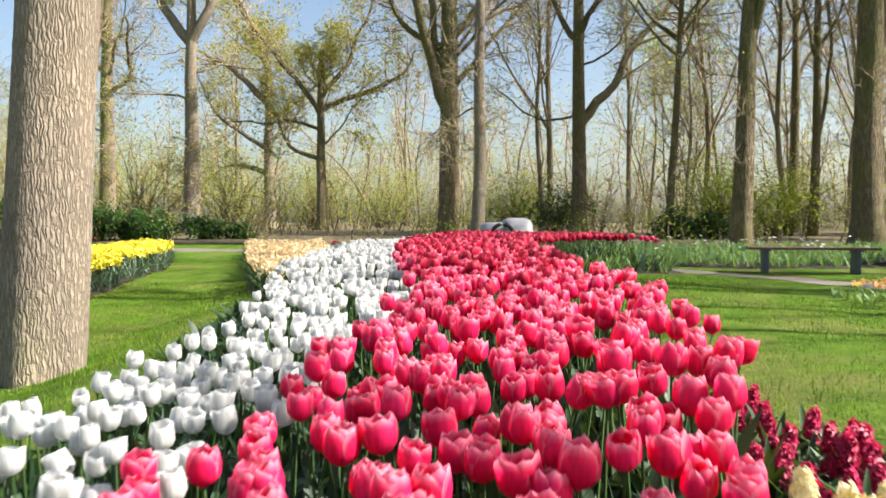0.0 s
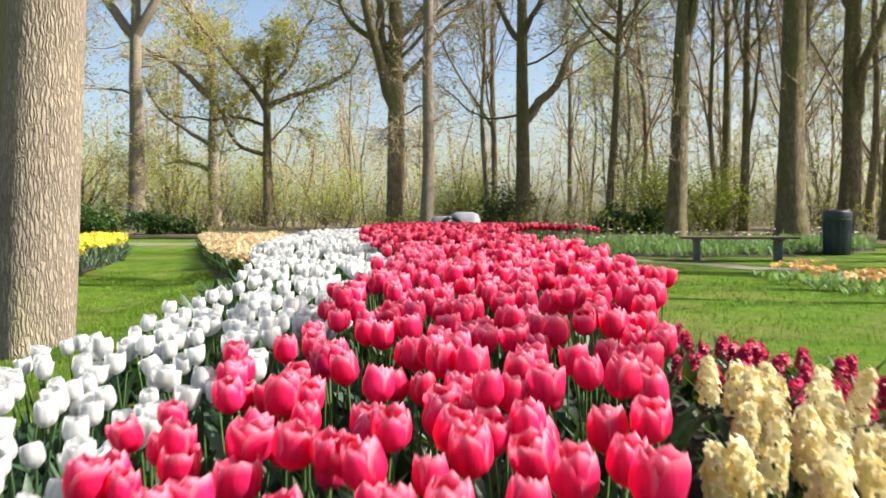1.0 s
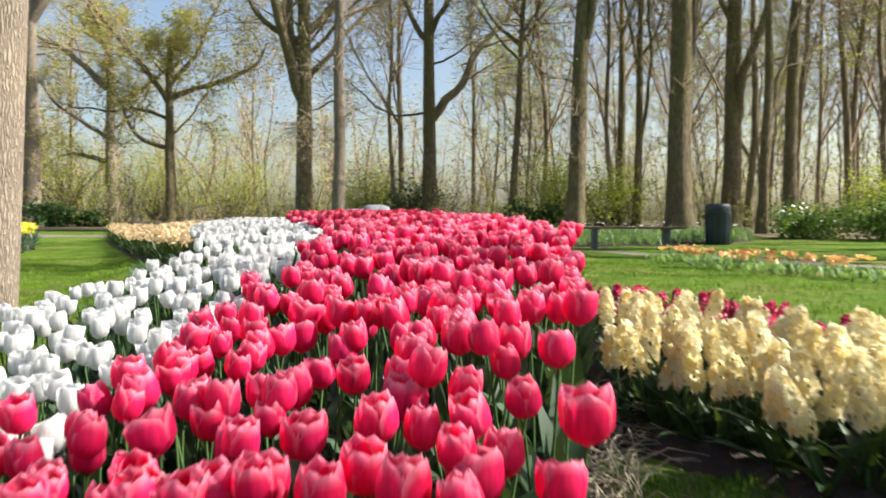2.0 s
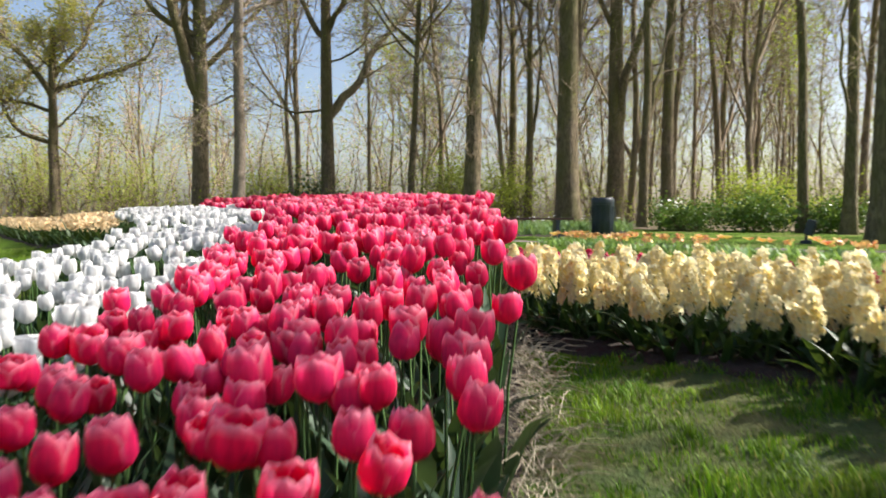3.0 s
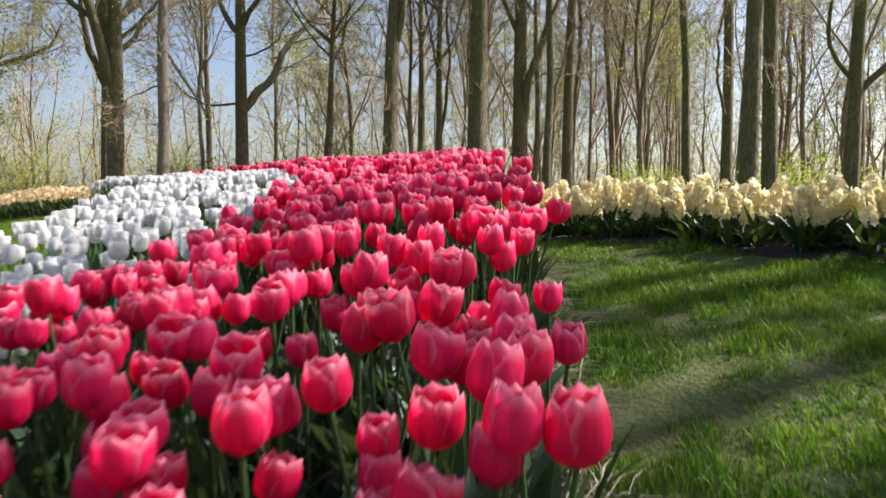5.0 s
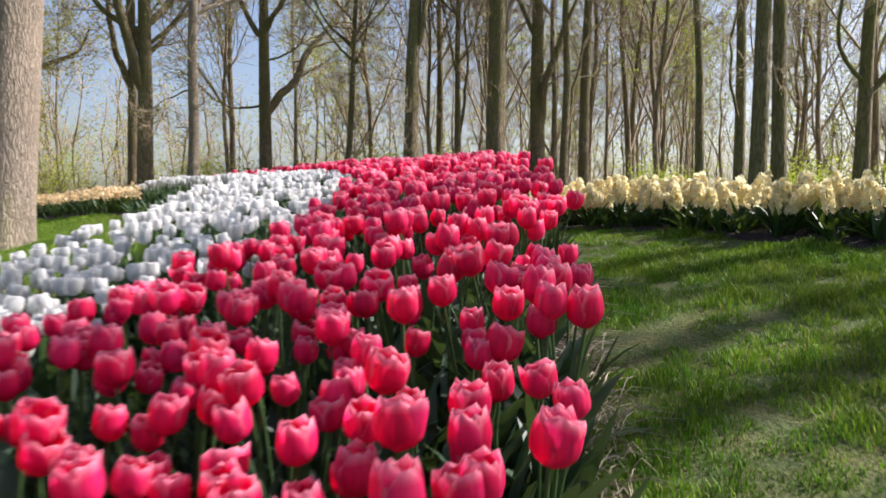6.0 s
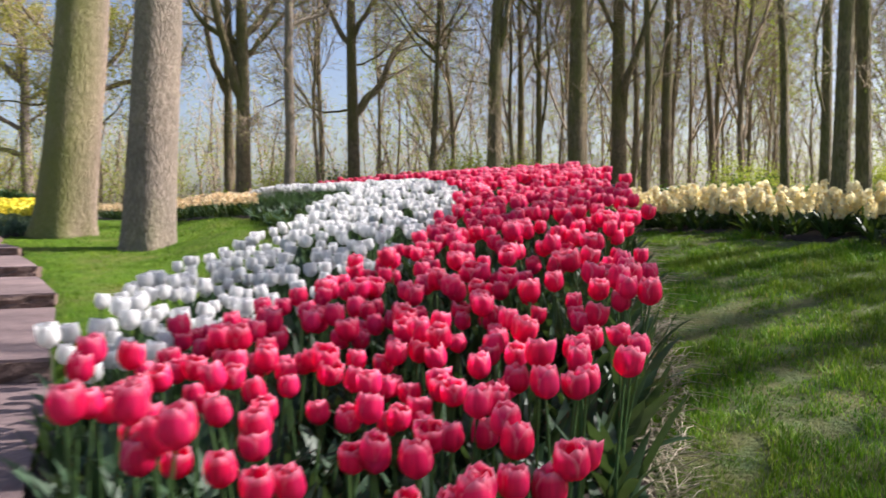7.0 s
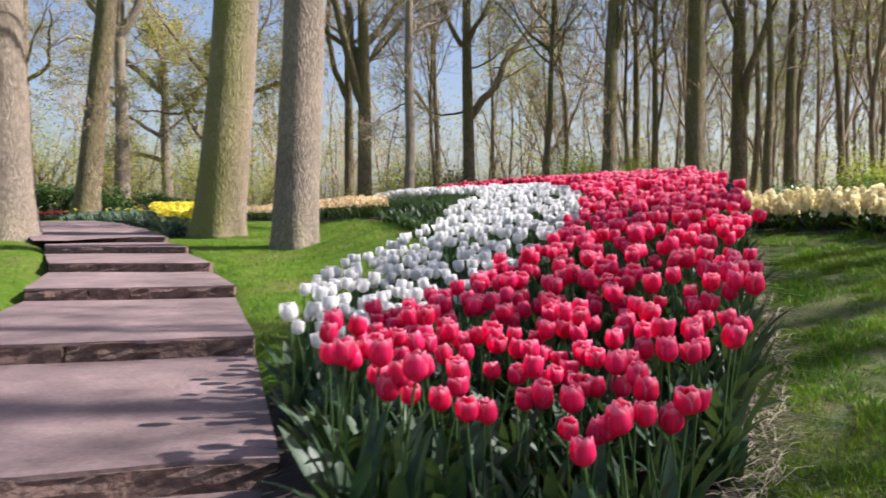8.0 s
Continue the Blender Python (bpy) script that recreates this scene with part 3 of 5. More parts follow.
def tulip_head(soup, at, tilt, spin, size, r, fine, open_=0.0, square=0.0):
    """Six petals in two whorls, each with its own height and lean."""
    h = 0.078 * size
    m = np.array(Euler((tilt[0], tilt[1], spin)).to_matrix())
    for k in range(6):
        inner = 0.0036 * size if k >= 3 else 0.0
        az = (k % 3) * 2.094 + (1.047 if k >= 3 else 0) + r.normal(0, 0.06)
        v, f, a = petal_grid(h * r.uniform(0.93, 1.06) * (1.02 if k >= 3 else 1.0), 1.17 + 0.26 * square, 0.0345 * size * (1 + 0.10 * open_), open_ * 0.011 * r.uniform(0.3, 1.4), az,
                             FINE_STEPS if fine else MID_STEPS if at[1] < 2.4 else COARSE_STEPS if at[1] < 7 else FAR_STEPS, 6 if fine else 5 if at[1] < 2.4 else 3 if at[1] < 4.5 else 2, inner, square, 0.0016 * size, r.uniform(0.5, 1.15) * (1 - square))
        soup.add(np.asarray(v) @ m.T + at, f, a)


def blade(soup, base, az, length, width, rise, droop, r, rows=6, fold=0.25):
    """A broad strap leaf that rises and bends over, folded along its middle."""
    v, a = [], []
    c, s = math.cos(az), math.sin(az)
    twist = r.uniform(-0.5, 0.5)
    for i in range(rows + 1):
        t = i / rows
        out = length * (math.cos(rise) * t + 0.35 * droop * t * t)
        up = length * (math.sin(rise) * t - droop * 0.5 * t ** 2.6)
        w = width * (0.45 + 0.55 * math.sin(min(1, t * 1.9) * math.pi / 2)) * (1 - t ** 3) ** 0.8 + 0.0006
        ca, sa = math.cos(twist * t), math.sin(twist * t)
        for k in (-1, 0, 1):
            side = k * w
            lift = fold * w * abs(k) + side * sa * 0.7
            v.append((base[0] + c * out - s * side * ca, base[1] + s * out + c * side * ca, base[2] + up + lift))
            a.append(t)
    f = []
    for i in range(rows):
        for k in (0, 1):
            q = i * 3 + k
            f.append((q, q + 1, q + 4, q + 3))
    soup.add(v, f, a)


def tulip_plant(head, stem, leaves, at, height, size, r, fine, colour_square=0.0):
    """Adds one tulip to three soups: head, stem, leaves."""
    lean = r.normal(0, 0.035, 2)
    top = np.array([at[0] + lean[0], at[1] + lean[1], at[2] + height])
    mid = np.array([at[0] + lean[0] * 0.35 + r.normal(0, 0.006), at[1] + lean[1] * 0.35 + r.normal(0, 0.006), at[2] + height * 0.5])
    pts = [at, mid, top] if not fine else [at, at * 0.6 + mid * 0.4 + [0.002, 0, 0], mid, mid * 0.45 + top * 0.55, top]
    tube(stem, np.array(pts), np.linspace(0.0042, 0.0034, len(pts)), 6 if fine else 3)
    tulip_head(head, top - [0, 0, 0.004], (r.normal(0, 0.13) - lean[1] * 2, r.normal(0, 0.13) + lean[0] * 2), r.uniform(0, 6.28), size, r,
               fine, max(0.0, r.normal(0.15, 0.45)), colour_square)
    for k in range(r.integers(5, 8) if fine else 4 if at[1] < 4 else 2):
        if fine:
            leaves.append(Soup())
        blade(leaves[-1] if fine else leaves, at + [r.normal(0, 0.008), r.normal(0, 0.008), 0.0], r.uniform(0, 6.28), height * r.uniform(0.50, 0.92), r.uniform(0.016, 0.033), r.uniform(0.95, 1.50), r.uniform(0.1, 0.6), r, 6 if fine else 3)


def planted(points):
    z = land(points[:, 0], points[:, 1]) + ripple(points[:, 0], points[:, 1], 0.6, 0.012)
    return np.column_stack([points, z])


class Petals:
    """Takes the petals of a head one by one."""
    def __init__(self):
        self.items = []

    def add(self, *given):
        self.items.append(Soup())
        self.items[-1].add(*given)


def tulip_kind(name, petals, label, group, height, size, seed, square, kinds=8, apart=False):
    """A handful of different single tulips, from which the near ones are copied."""
    protos = []
    r = np.random.default_rng(seed)
    for _ in range(kinds):
        head, stem, leaves = Petals() if apart else Soup(), Soup(), []
        tall = height * r.uniform(0.95, 1.05)
        tulip_plant(head, stem, leaves, np.zeros(3), tall, size * r.uniform(0.9, 1.1), r, True, square)
        if apart:                                       # a pistil, round which the petals stand
            top = stem.v[-1].reshape(-1, 6, 3)[-1].mean(0)
            pistil = Soup()
            tube(pistil, np.array([top - [0, 0, 0.004], top + [0, 0, 0.006], top + [0, 0, 0.024], top + [0, 0, 0.028]]), [0.004, 0.0065, 0.005, 0.006], 6)
            head = (pistil.mesh("flower_head", STEM), [q.mesh("petal", petals) for q in head.items])
        else:
            head = (head.mesh("flower_head", petals), [])
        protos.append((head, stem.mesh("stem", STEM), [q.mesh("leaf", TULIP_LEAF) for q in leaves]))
    return protos


def plant_single(name, protos, at, r, label, group, scale):
    ob = tagged(new(name), label, "tulip", group)
    ob.matrix_basis = Matrix.Translation(at) @ Euler((r.normal(0, 0.04), r.normal(0, 0.04), r.uniform(0, 6.28))).to_matrix().to_4x4() @ Matrix.Diagonal((scale, scale, scale, 1))
    head, stem, leaves = protos
    bloom = child("flower_head", head[0], ob)
    for q in head[1]:
        child("petal", q, bloom)
    child("stem", stem, ob)
    for q in leaves:
        child("leaf", q, ob)


def tulip_mass(name, petals, points, height, size, seed, label, square, spread=0.06):
    """The rest of a bed, past counting."""
    r = np.random.default_rng(seed)
    top = tagged(new(name), label, "tulips", kind="stuff")
    head, stem, leaves = Soup(), Soup(), Soup()
    for p in planted(points):
        tulip_plant(head, stem, leaves, p, height * r.uniform(1 - spread, 1 + spread), size * r.uniform(0.86, 1.1), r, False, square)
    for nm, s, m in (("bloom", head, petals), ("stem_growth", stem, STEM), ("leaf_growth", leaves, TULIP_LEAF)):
        tagged(child(nm, s.mesh(nm, m), top), kind="stuff")


def hyacinth_spike(soup, at, height, radius, r, count, lean):
    """A dense spike of little six-pointed stars."""
    for k in range(count):
        t = (k + 0.5) / count
        ang = k * 2.399 + r.normal(0, 0.2)
        rad = radius * (0.55 + 0.6 * math.sin(math.pi * (0.18 + 0.74 * t)) ** 0.8) * r.uniform(0.7, 1.25) * (1.08 - 0.45 * t * t)
        z = height * t + r.normal(0, 0.004)
        c = np.array([rad * math.cos(ang) + lean[0] * t, rad * math.sin(ang) + lean[1] * t, z]) + at
        out = np.array([math.cos(ang), math.sin(ang), 0.25 + 0.5 * (t - 0.35) + r.normal(0, 0.32)])
        out /= np.linalg.norm(out)
        u = np.cross(out, [0, 0, 1.0])
        u /= np.linalg.norm(u)
        w = np.cross(out, u)
        size = 0.0195 * r.uniform(0.75, 1.25)
        ph = r.uniform(0, 6.28)
        v, f, a = [c - out * 0.006], [], [0.0]
        for q in range(6):
            b = ph + q * math.pi / 3
            d = math.cos(b) * u + math.sin(b) * w
            e = -math.sin(b) * u + math.cos(b) * w
            v += [c + d * size * 0.45 - e * size * 0.26 + out * 0.003, c + d * size * 1.05 + out * -0.002, c + d * size * 0.45 + e * size * 0.26 + out * 0.003]
            a += [0.4, 1.0, 0.4]
            i = 1 + 3 * q
            f.append((0, i, i + 1, i + 2))
        soup.add(v, f, a)


def hyacinth_protos(petals, seed, kinds, count):
    out = []
    r = np.random.default_rng(seed)
    for _ in range(kinds):
        spike, stalk, leaves = Soup(), Soup(), []
        ln = r.normal(0, 0.02, 2)
        hyacinth_spike(spike, np.array([ln[0], ln[1], 0.15]), r.uniform(0.10, 0.14), 0.022, r, int(count * 0.85), ln)
        tube(stalk, np.array([[0, 0, -0.01], [ln[0] * 0.6, ln[1] * 0.6, 0.07], [ln[0], ln[1], 0.14], [ln[0] * 2, ln[1] * 2, 0.25]]), [0.007, 0.006, 0.006, 0.003], 6)
        for k in range(6):
            leaves.append(Soup())
            blade(leaves[-1], np.array([r.normal(0, 0.006), r.normal(0, 0.006), 0.0]), k * 1.05 + r.normal(0, 0.3), r.uniform(0.17, 0.25), r.uniform(0.011, 0.016), r.uniform(0.7, 1.3), r.uniform(0.1, 0.6), r, 5, 0.5)
        out.append((spike.mesh("flower_spike", petals), stalk.mesh("stalk", STEM), [q.mesh("leaf", HYACINTH_LEAF) for q in leaves]))
    return out


def plant_hyacinths(points, protos, label, group, seed, size=1.0):
    r = np.random.default_rng(seed)
    for p in planted(points):
        ob = tagged(new("hyacinth"), label, "hyacinth", group)
        s = size * r.uniform(0.88, 1.12)
        ob.matrix_basis = Matrix.Translation(p) @ Euler((r.normal(0, 0.12), r.normal(0, 0.12), r.uniform(0, 6.28))).to_matrix().to_4x4() @ Matrix.Diagonal((s, s, s, 1))
        spike, stalk, leaves = protos[r.integers(len(protos))]
        child("flower_spike", spike, ob)
        child("stalk", stalk, ob)
        for q in leaves:
            child("leaf", q, ob)


red_points = scatter(RED_BED, 0.101, 11)
red_points = red_points[land(red_points[:, 0], red_points[:, 1]) > -1]
lone = (((red_points[:, None] - red_points[None]) ** 2).sum(-1) < 0.19 ** 2).sum(1) < 5     # no stragglers off the edge
red_points = red_points[~lone]
keep_ = np.random.default_rng(13).random(len(red_points))
red_points = red_points[(red_points[:, 1] > -2.35) | (keep_ < 0.86)]                     # the bed thins out at its front
order = np.argsort(red_points[:, 1])
near_red, far_red = red_points[order[:300]], red_points[order[300:]]
white_points = scatter(WHITE_BED, 0.109, 12)
white_points = white_points[white_points[:, 1] > -2.0]
lone = (((white_points[:, None] - white_points[None]) ** 2).sum(-1) < 0.19 ** 2).sum(1) < 5
white_points = white_points[~lone]
order = np.argsort(white_points[:, 1])
near_white, far_white = white_points[order[:160]], white_points[order[160:]]
r_ = np.random.default_rng(5)
red_protos = tulip_kind("red_tulip", RED, "", "", 0.425, 0.88, 21, 0.0, 10)
front_protos = tulip_kind("red_tulip", RED, "", "", 0.425, 0.88, 24, 0.0, 10, True)
white_protos = tulip_kind("white_tulip", WHITE, "", "", 0.375, 0.77, 22, 1.0, 8)
for k, p in enumerate(planted(near_red)):
    plant_single("red_tulip", (front_protos if k < 95 else red_protos)[r_.integers(len(red_protos))], p, r_, "carmine red tulip with paler petal rims on a green stem", "red tulips in the bed", r_.uniform(0.9, 1.08))
strays = np.array([(2.62, 10.75), (2.78, 10.9), (2.95, 10.8), (2.55, 10.35), (2.70, 10.5), (3.05, 11.0), (2.88, 11.15)])
for p in planted(strays):
    plant_single("red_tulip", red_protos[r_.integers(len(red_protos))], p, r_, "crimson tulip standing alone among green leaves", "red tulips in the bed", r_.uniform(0.95, 1.1))
for p in planted(near_white):
    plant_single("white_tulip", white_protos[r_.integers(len(white_protos))], p, r_, "white tulip with a squarish cup on a green stem", "white tulips in the bed", r_.uniform(0.9, 1.08))
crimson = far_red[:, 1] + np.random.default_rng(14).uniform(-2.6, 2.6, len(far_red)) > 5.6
tulip_mass("red_tulips", RED_FAR, far_red[~crimson], 0.425, 0.90, 31, "mass of carmine red tulips in full bloom", 0.0)
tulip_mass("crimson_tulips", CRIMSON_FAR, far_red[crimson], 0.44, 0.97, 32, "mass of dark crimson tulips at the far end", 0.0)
tulip_mass("white_tulips", WHITE_FAR, far_white, 0.375, 0.78, 33, "mass of white tulips beside the red ones", 1.0)
cream_protos = hyacinth_protos(CREAM, 41, 8, 48)
cream_points = scatter(CREAM_BED, 0.104, 42)
cream_points = cream_points[cream_points[:, 1] > -2.2]
front = np.argsort(np.abs(away(cream_points[:, 0], cream_points[:, 1], CREAM_BED[:6])))
plant_hyacinths(cream_points[front[:200]], cream_protos, "cream yellow hyacinth with a dense flower spike", "cream hyacinths in the bed", 43)
wine_protos = hyacinth_protos(WINE, 44, 6, 38)
wine_points = scatter(WINE_BED, 0.115, 45)
wine_points = wine_points[wine_points[:, 1] > -0.4]
plant_hyacinths(wine_points[: len(wine_points) // 2], wine_protos, "dark crimson hyacinth with a dense flower spike", "crimson hyacinths in the bed", 46, 0.68)


def hyacinth_mass(name, petals, points, seed, label, size):
    """The back rows of a bed, past counting."""
    r = np.random.default_rng(seed)
    top = tagged(new(name), label, "hyacinths", kind="stuff")
    spike, leaves = Soup(), Soup()
    for p in planted(points):
        ln = r.normal(0, 0.02, 2)
        hyacinth_spike(spike, p + [ln[0], ln[1], 0.115 * size], r.uniform(0.12, 0.16) * size, 0.024 * size, r, 40, ln)
        for k in range(5):
            blade(leaves, p, k * 1.26 + r.normal(0, 0.3), r.uniform(0.17, 0.24), r.uniform(0.011, 0.016), r.uniform(0.7, 1.3), r.uniform(0.1, 0.6), r, 4, 0.5)
    tagged(child("bloom", spike.mesh("bloom", petals), top), kind="stuff")
    tagged(child("leaf_growth", leaves.mesh("leaf_growth", HYACINTH_LEAF), top), kind="stuff")


hyacinth_mass("cream_hyacinths", CREAM, cream_points[front[200:]], 47, "back rows of cream yellow hyacinths in bloom", 1.0)
hyacinth_mass("crimson_hyacinths", WINE, wine_points[len(wine_points) // 2 :], 48, "back rows of dark crimson hyacinths in bloom", 0.68)


def low_flowers(name, petals, points, height, head, seed, label, leaf, bloom=1.0, category="flowers", spike=0.0, wide=0.011):
    """Small far flowers: leaf tufts with a rosette of petals on top, or a shaggy spike of them."""
    r = np.random.default_rng(seed)
    top = tagged(new(name), label, category, kind="stuff")
    heads, leaves = Soup(), Soup()
    for p in planted(points):
        h = height * r.uniform(0.85, 1.12)
        if r.random() < bloom and spike:
            leaf_like = p + np.column_stack([r.normal(0, head * 0.4, (14, 2)), h - spike * r.random(14) + 0.5 * head])
            a = r.normal(0, 1, (14, 3))
            a /= np.linalg.norm(a, axis=1, keepdims=True)
            b = np.cross(a, r.normal(0, 1, (14, 3)))
            b /= np.linalg.norm(b, axis=1, keepdims=True) + 1e-9
            k = head * 0.5
            heads.add(np.stack([leaf_like - a * k, leaf_like + b * k * 0.6, leaf_like + a * k, leaf_like - b * k * 0.6], 1).reshape(-1, 3), np.arange(56).reshape(-1, 4), np.tile([0.9, 0.4, 0.9, 0.4], 14))
        elif r.random() < bloom:
            for q in range(6):
                b = q * 1.047 + r.uniform(-0.2, 0.2)
                d = np.array([math.cos(b), math.sin(b), 0.0])
                e = np.array([-d[1], d[0], 0.0])
                c = p + [0, 0, h]
                heads.add([c, c + d * head * 0.7 - e * head * 0.4 + [0, 0, head * 0.5], c + d * head * r.uniform(0.9, 1.2) + [0, 0, head * r.uniform(0.2, 0.9)], c + d * head * 0.7 + e * head * 0.4 + [0, 0, head * 0.5]], [(0, 1, 2, 3)], [0, 0.5, 1, 0.5])
        for q in range(5):
            blade(leaves, p, r.uniform(0, 6.28), h * r.uniform(0.75, 1.2), wide * r.uniform(0.72, 1.28), r.uniform(0.75, 1.4), r.uniform(0.1, 0.8), r, 4)
    if heads.n:
        tagged(child("bloom", heads.mesh("bloom", petals), top), kind="stuff")
    tagged(child("leaf_growth", leaves.mesh("leaf_growth", leaf), top), kind="stuff")


low_flowers("peach_flowers", PEACH_CREAM, scatter(CREAM_FAR_BED, 0.13, 51), 0.33, 0.055, 52, "peach cream hyacinths in a dense far bed", HYACINTH_LEAF, spike=0.12)
pts = scatter(YELLOW_BED, 0.12, 53)
yellow = (pts[:, 0] > -4.98 - 0.172 * (pts[:, 1] - 8.33)) & (pts[:, 1] > 8.0)
low_flowers("daffodils", YELLOW, pts[yellow], 0.35, 0.07, 54, "bright yellow daffodils in dense bloom", GREY_LEAF, spike=0.07)
low_flowers("spent_daffodils", YELLOW, pts[~yellow], 0.30, 0.05, 55, "grey-green leaves of faded daffodils", GREY_LEAF, 0.03, "leaves", wide=0.017)
low_flowers("mixed_flowers", PEACH, scatter(MIXED_BED, 0.16, 56), 0.15, 0.062, 57, "low pink, orange and yellow flowers among leaves", BED_LEAF, 0.2, spike=0.05)
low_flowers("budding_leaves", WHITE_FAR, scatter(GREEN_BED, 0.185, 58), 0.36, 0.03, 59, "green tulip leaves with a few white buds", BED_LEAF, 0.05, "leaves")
low_flowers("green_clump", WHITE_FAR, scatter(LEAF_CLUMP, 0.12, 60), 0.215, 0.03, 61, "clump of dark green leaves without flowers", TULIP_LEAF, 0.0, "leaves", wide=0.026)
PINK_BED = [(6.1, 3.0), (6.9, 3.2), (6.9, 4.1), (6.25, 4.1)]
low_flowers("pink_flowers", PINK, scatter(PINK_BED, 0.11, 66), 0.21, 0.05, 67, "low magenta pink flowers among dark leaves", HYACINTH_LEAF, 0.45, spike=0.07)
for poly, k in (([(-3.7, 17.7), (-2.4, 17.1), (-2.3, 17.7), (-3.5, 18.2)], 62), ([(-14.0, 20.7), (-9.5, 21.0), (-9.5, 21.6), (-14.0, 21.4)], 64)):
    low_flowers("red_border", CRIMSON_FAR, scatter(poly, 0.13, k), 0.22, 0.05, k + 1, "border of low red flowers beside the far path", TULIP_LEAF)

# ---------------------------------------------------------------- trees
def limb_path(start, direction, length, segs, bend, up, r):
    """A crooked polyline from start: it wanders, and turns towards the light."""
    pts = [np.asarray(start, float)]
    d = np.asarray(direction, float) / np.linalg.norm(direction)
    for _ in range(segs):
        d = d + r.normal(0, bend, 3) + np.array([0, 0, up])
        d /= np.linalg.norm(d)
        pts.append(pts[-1] + d * length / segs)
    return np.array(pts)


def unit(a):
    return a / (np.linalg.norm(a, axis=-1, keepdims=True) + 1e-9)


def growths(starts, dirs, lengths, segs, bend, up, r):
    """Many crooked polylines at once: an array of line, point, xyz."""
    d = unit(np.asarray(dirs, float))
    pts = [np.asarray(starts, float)]
    for _ in range(segs):
        d = unit(d + r.normal(0, bend, d.shape) + np.array([0, 0, up]))
        pts.append(pts[-1] + d * (lengths / segs)[:, None])
    return np.stack(pts, 1)


def tubes(soup, lines, radii, sides):
    """Tapered tubes along many polylines with equal numbers of points."""
    n, k, _ = lines.shape
    tan = unit(np.gradient(lines, axis=1))
    ref = np.where(np.abs(tan[:, :1, :1]) < 0.8, [[[1.0, 0, 0]]], [[[0, 1.0, 0]]])
    u = unit(ref - tan * (tan * ref).sum(-1, keepdims=True))
    w = np.cross(tan, u)
    ang = np.arange(sides) * 2 * np.pi / sides
    ring = lines[:, :, None] + radii[:, :, None, None] * (np.cos(ang)[:, None] * u[:, :, None] + np.sin(ang)[:, None] * w[:, :, None])
    i = (np.arange(n) * k * sides)[:, None, None] + (np.arange(k - 1) * sides)[None, :, None]
    j = np.arange(sides)[None, None]
    jn = (j + 1) % sides
    soup.add(ring.reshape(-1, 3), np.stack([i + j, i + jn, i + sides + jn, i + sides + j], -1).reshape(-1, 4))


def shoots(lines, counts, r, low, high, narrow, wide):
    """Places and directions for side shoots off many polylines; also which line each springs from."""
    who = np.repeat(np.arange(len(lines)), counts)
    k = r.uniform(low, high, len(who)) * (lines.shape[1] - 1)
    i = np.minimum(k.astype(int), lines.shape[1] - 2)
    a, b = lines[who, i], lines[who, i + 1]
    d = unit(b - a)
    q = r.normal(0, 1, d.shape)
    q = unit(q - d * (d * q).sum(-1, keepdims=True))
    ang = r.uniform(narrow, wide, len(who))[:, None]
    return a + (b - a) * (k - i)[:, None], d * np.cos(ang) + q * np.sin(ang), who


def leaf_bits(soup, p, r, count, cloud, size):
    """Small pointed leaves scattered round one place or many."""
    p = np.repeat(np.atleast_2d(p), count, axis=0)
    c = p + r.normal(0, cloud, p.shape)
    a = unit(r.normal(0, 1, p.shape))
    b = unit(np.cross(a, r.normal(0, 1, p.shape)))
    s = (size * r.uniform(0.6, 1.3, len(p)))[:, None]
    v = np.stack([c - a * s, c + b * s * 0.5, c + a * s, c - b * s * 0.5], 1).reshape(-1, 3)
    soup.add(v, np.arange(len(p) * 4).reshape(-1, 4))


def resampled(path, k):
    t = np.linspace(0, 1, len(path))
    return np.column_stack([np.interp(np.linspace(0, 1, k), t, path[:, c]) for c in range(3)])


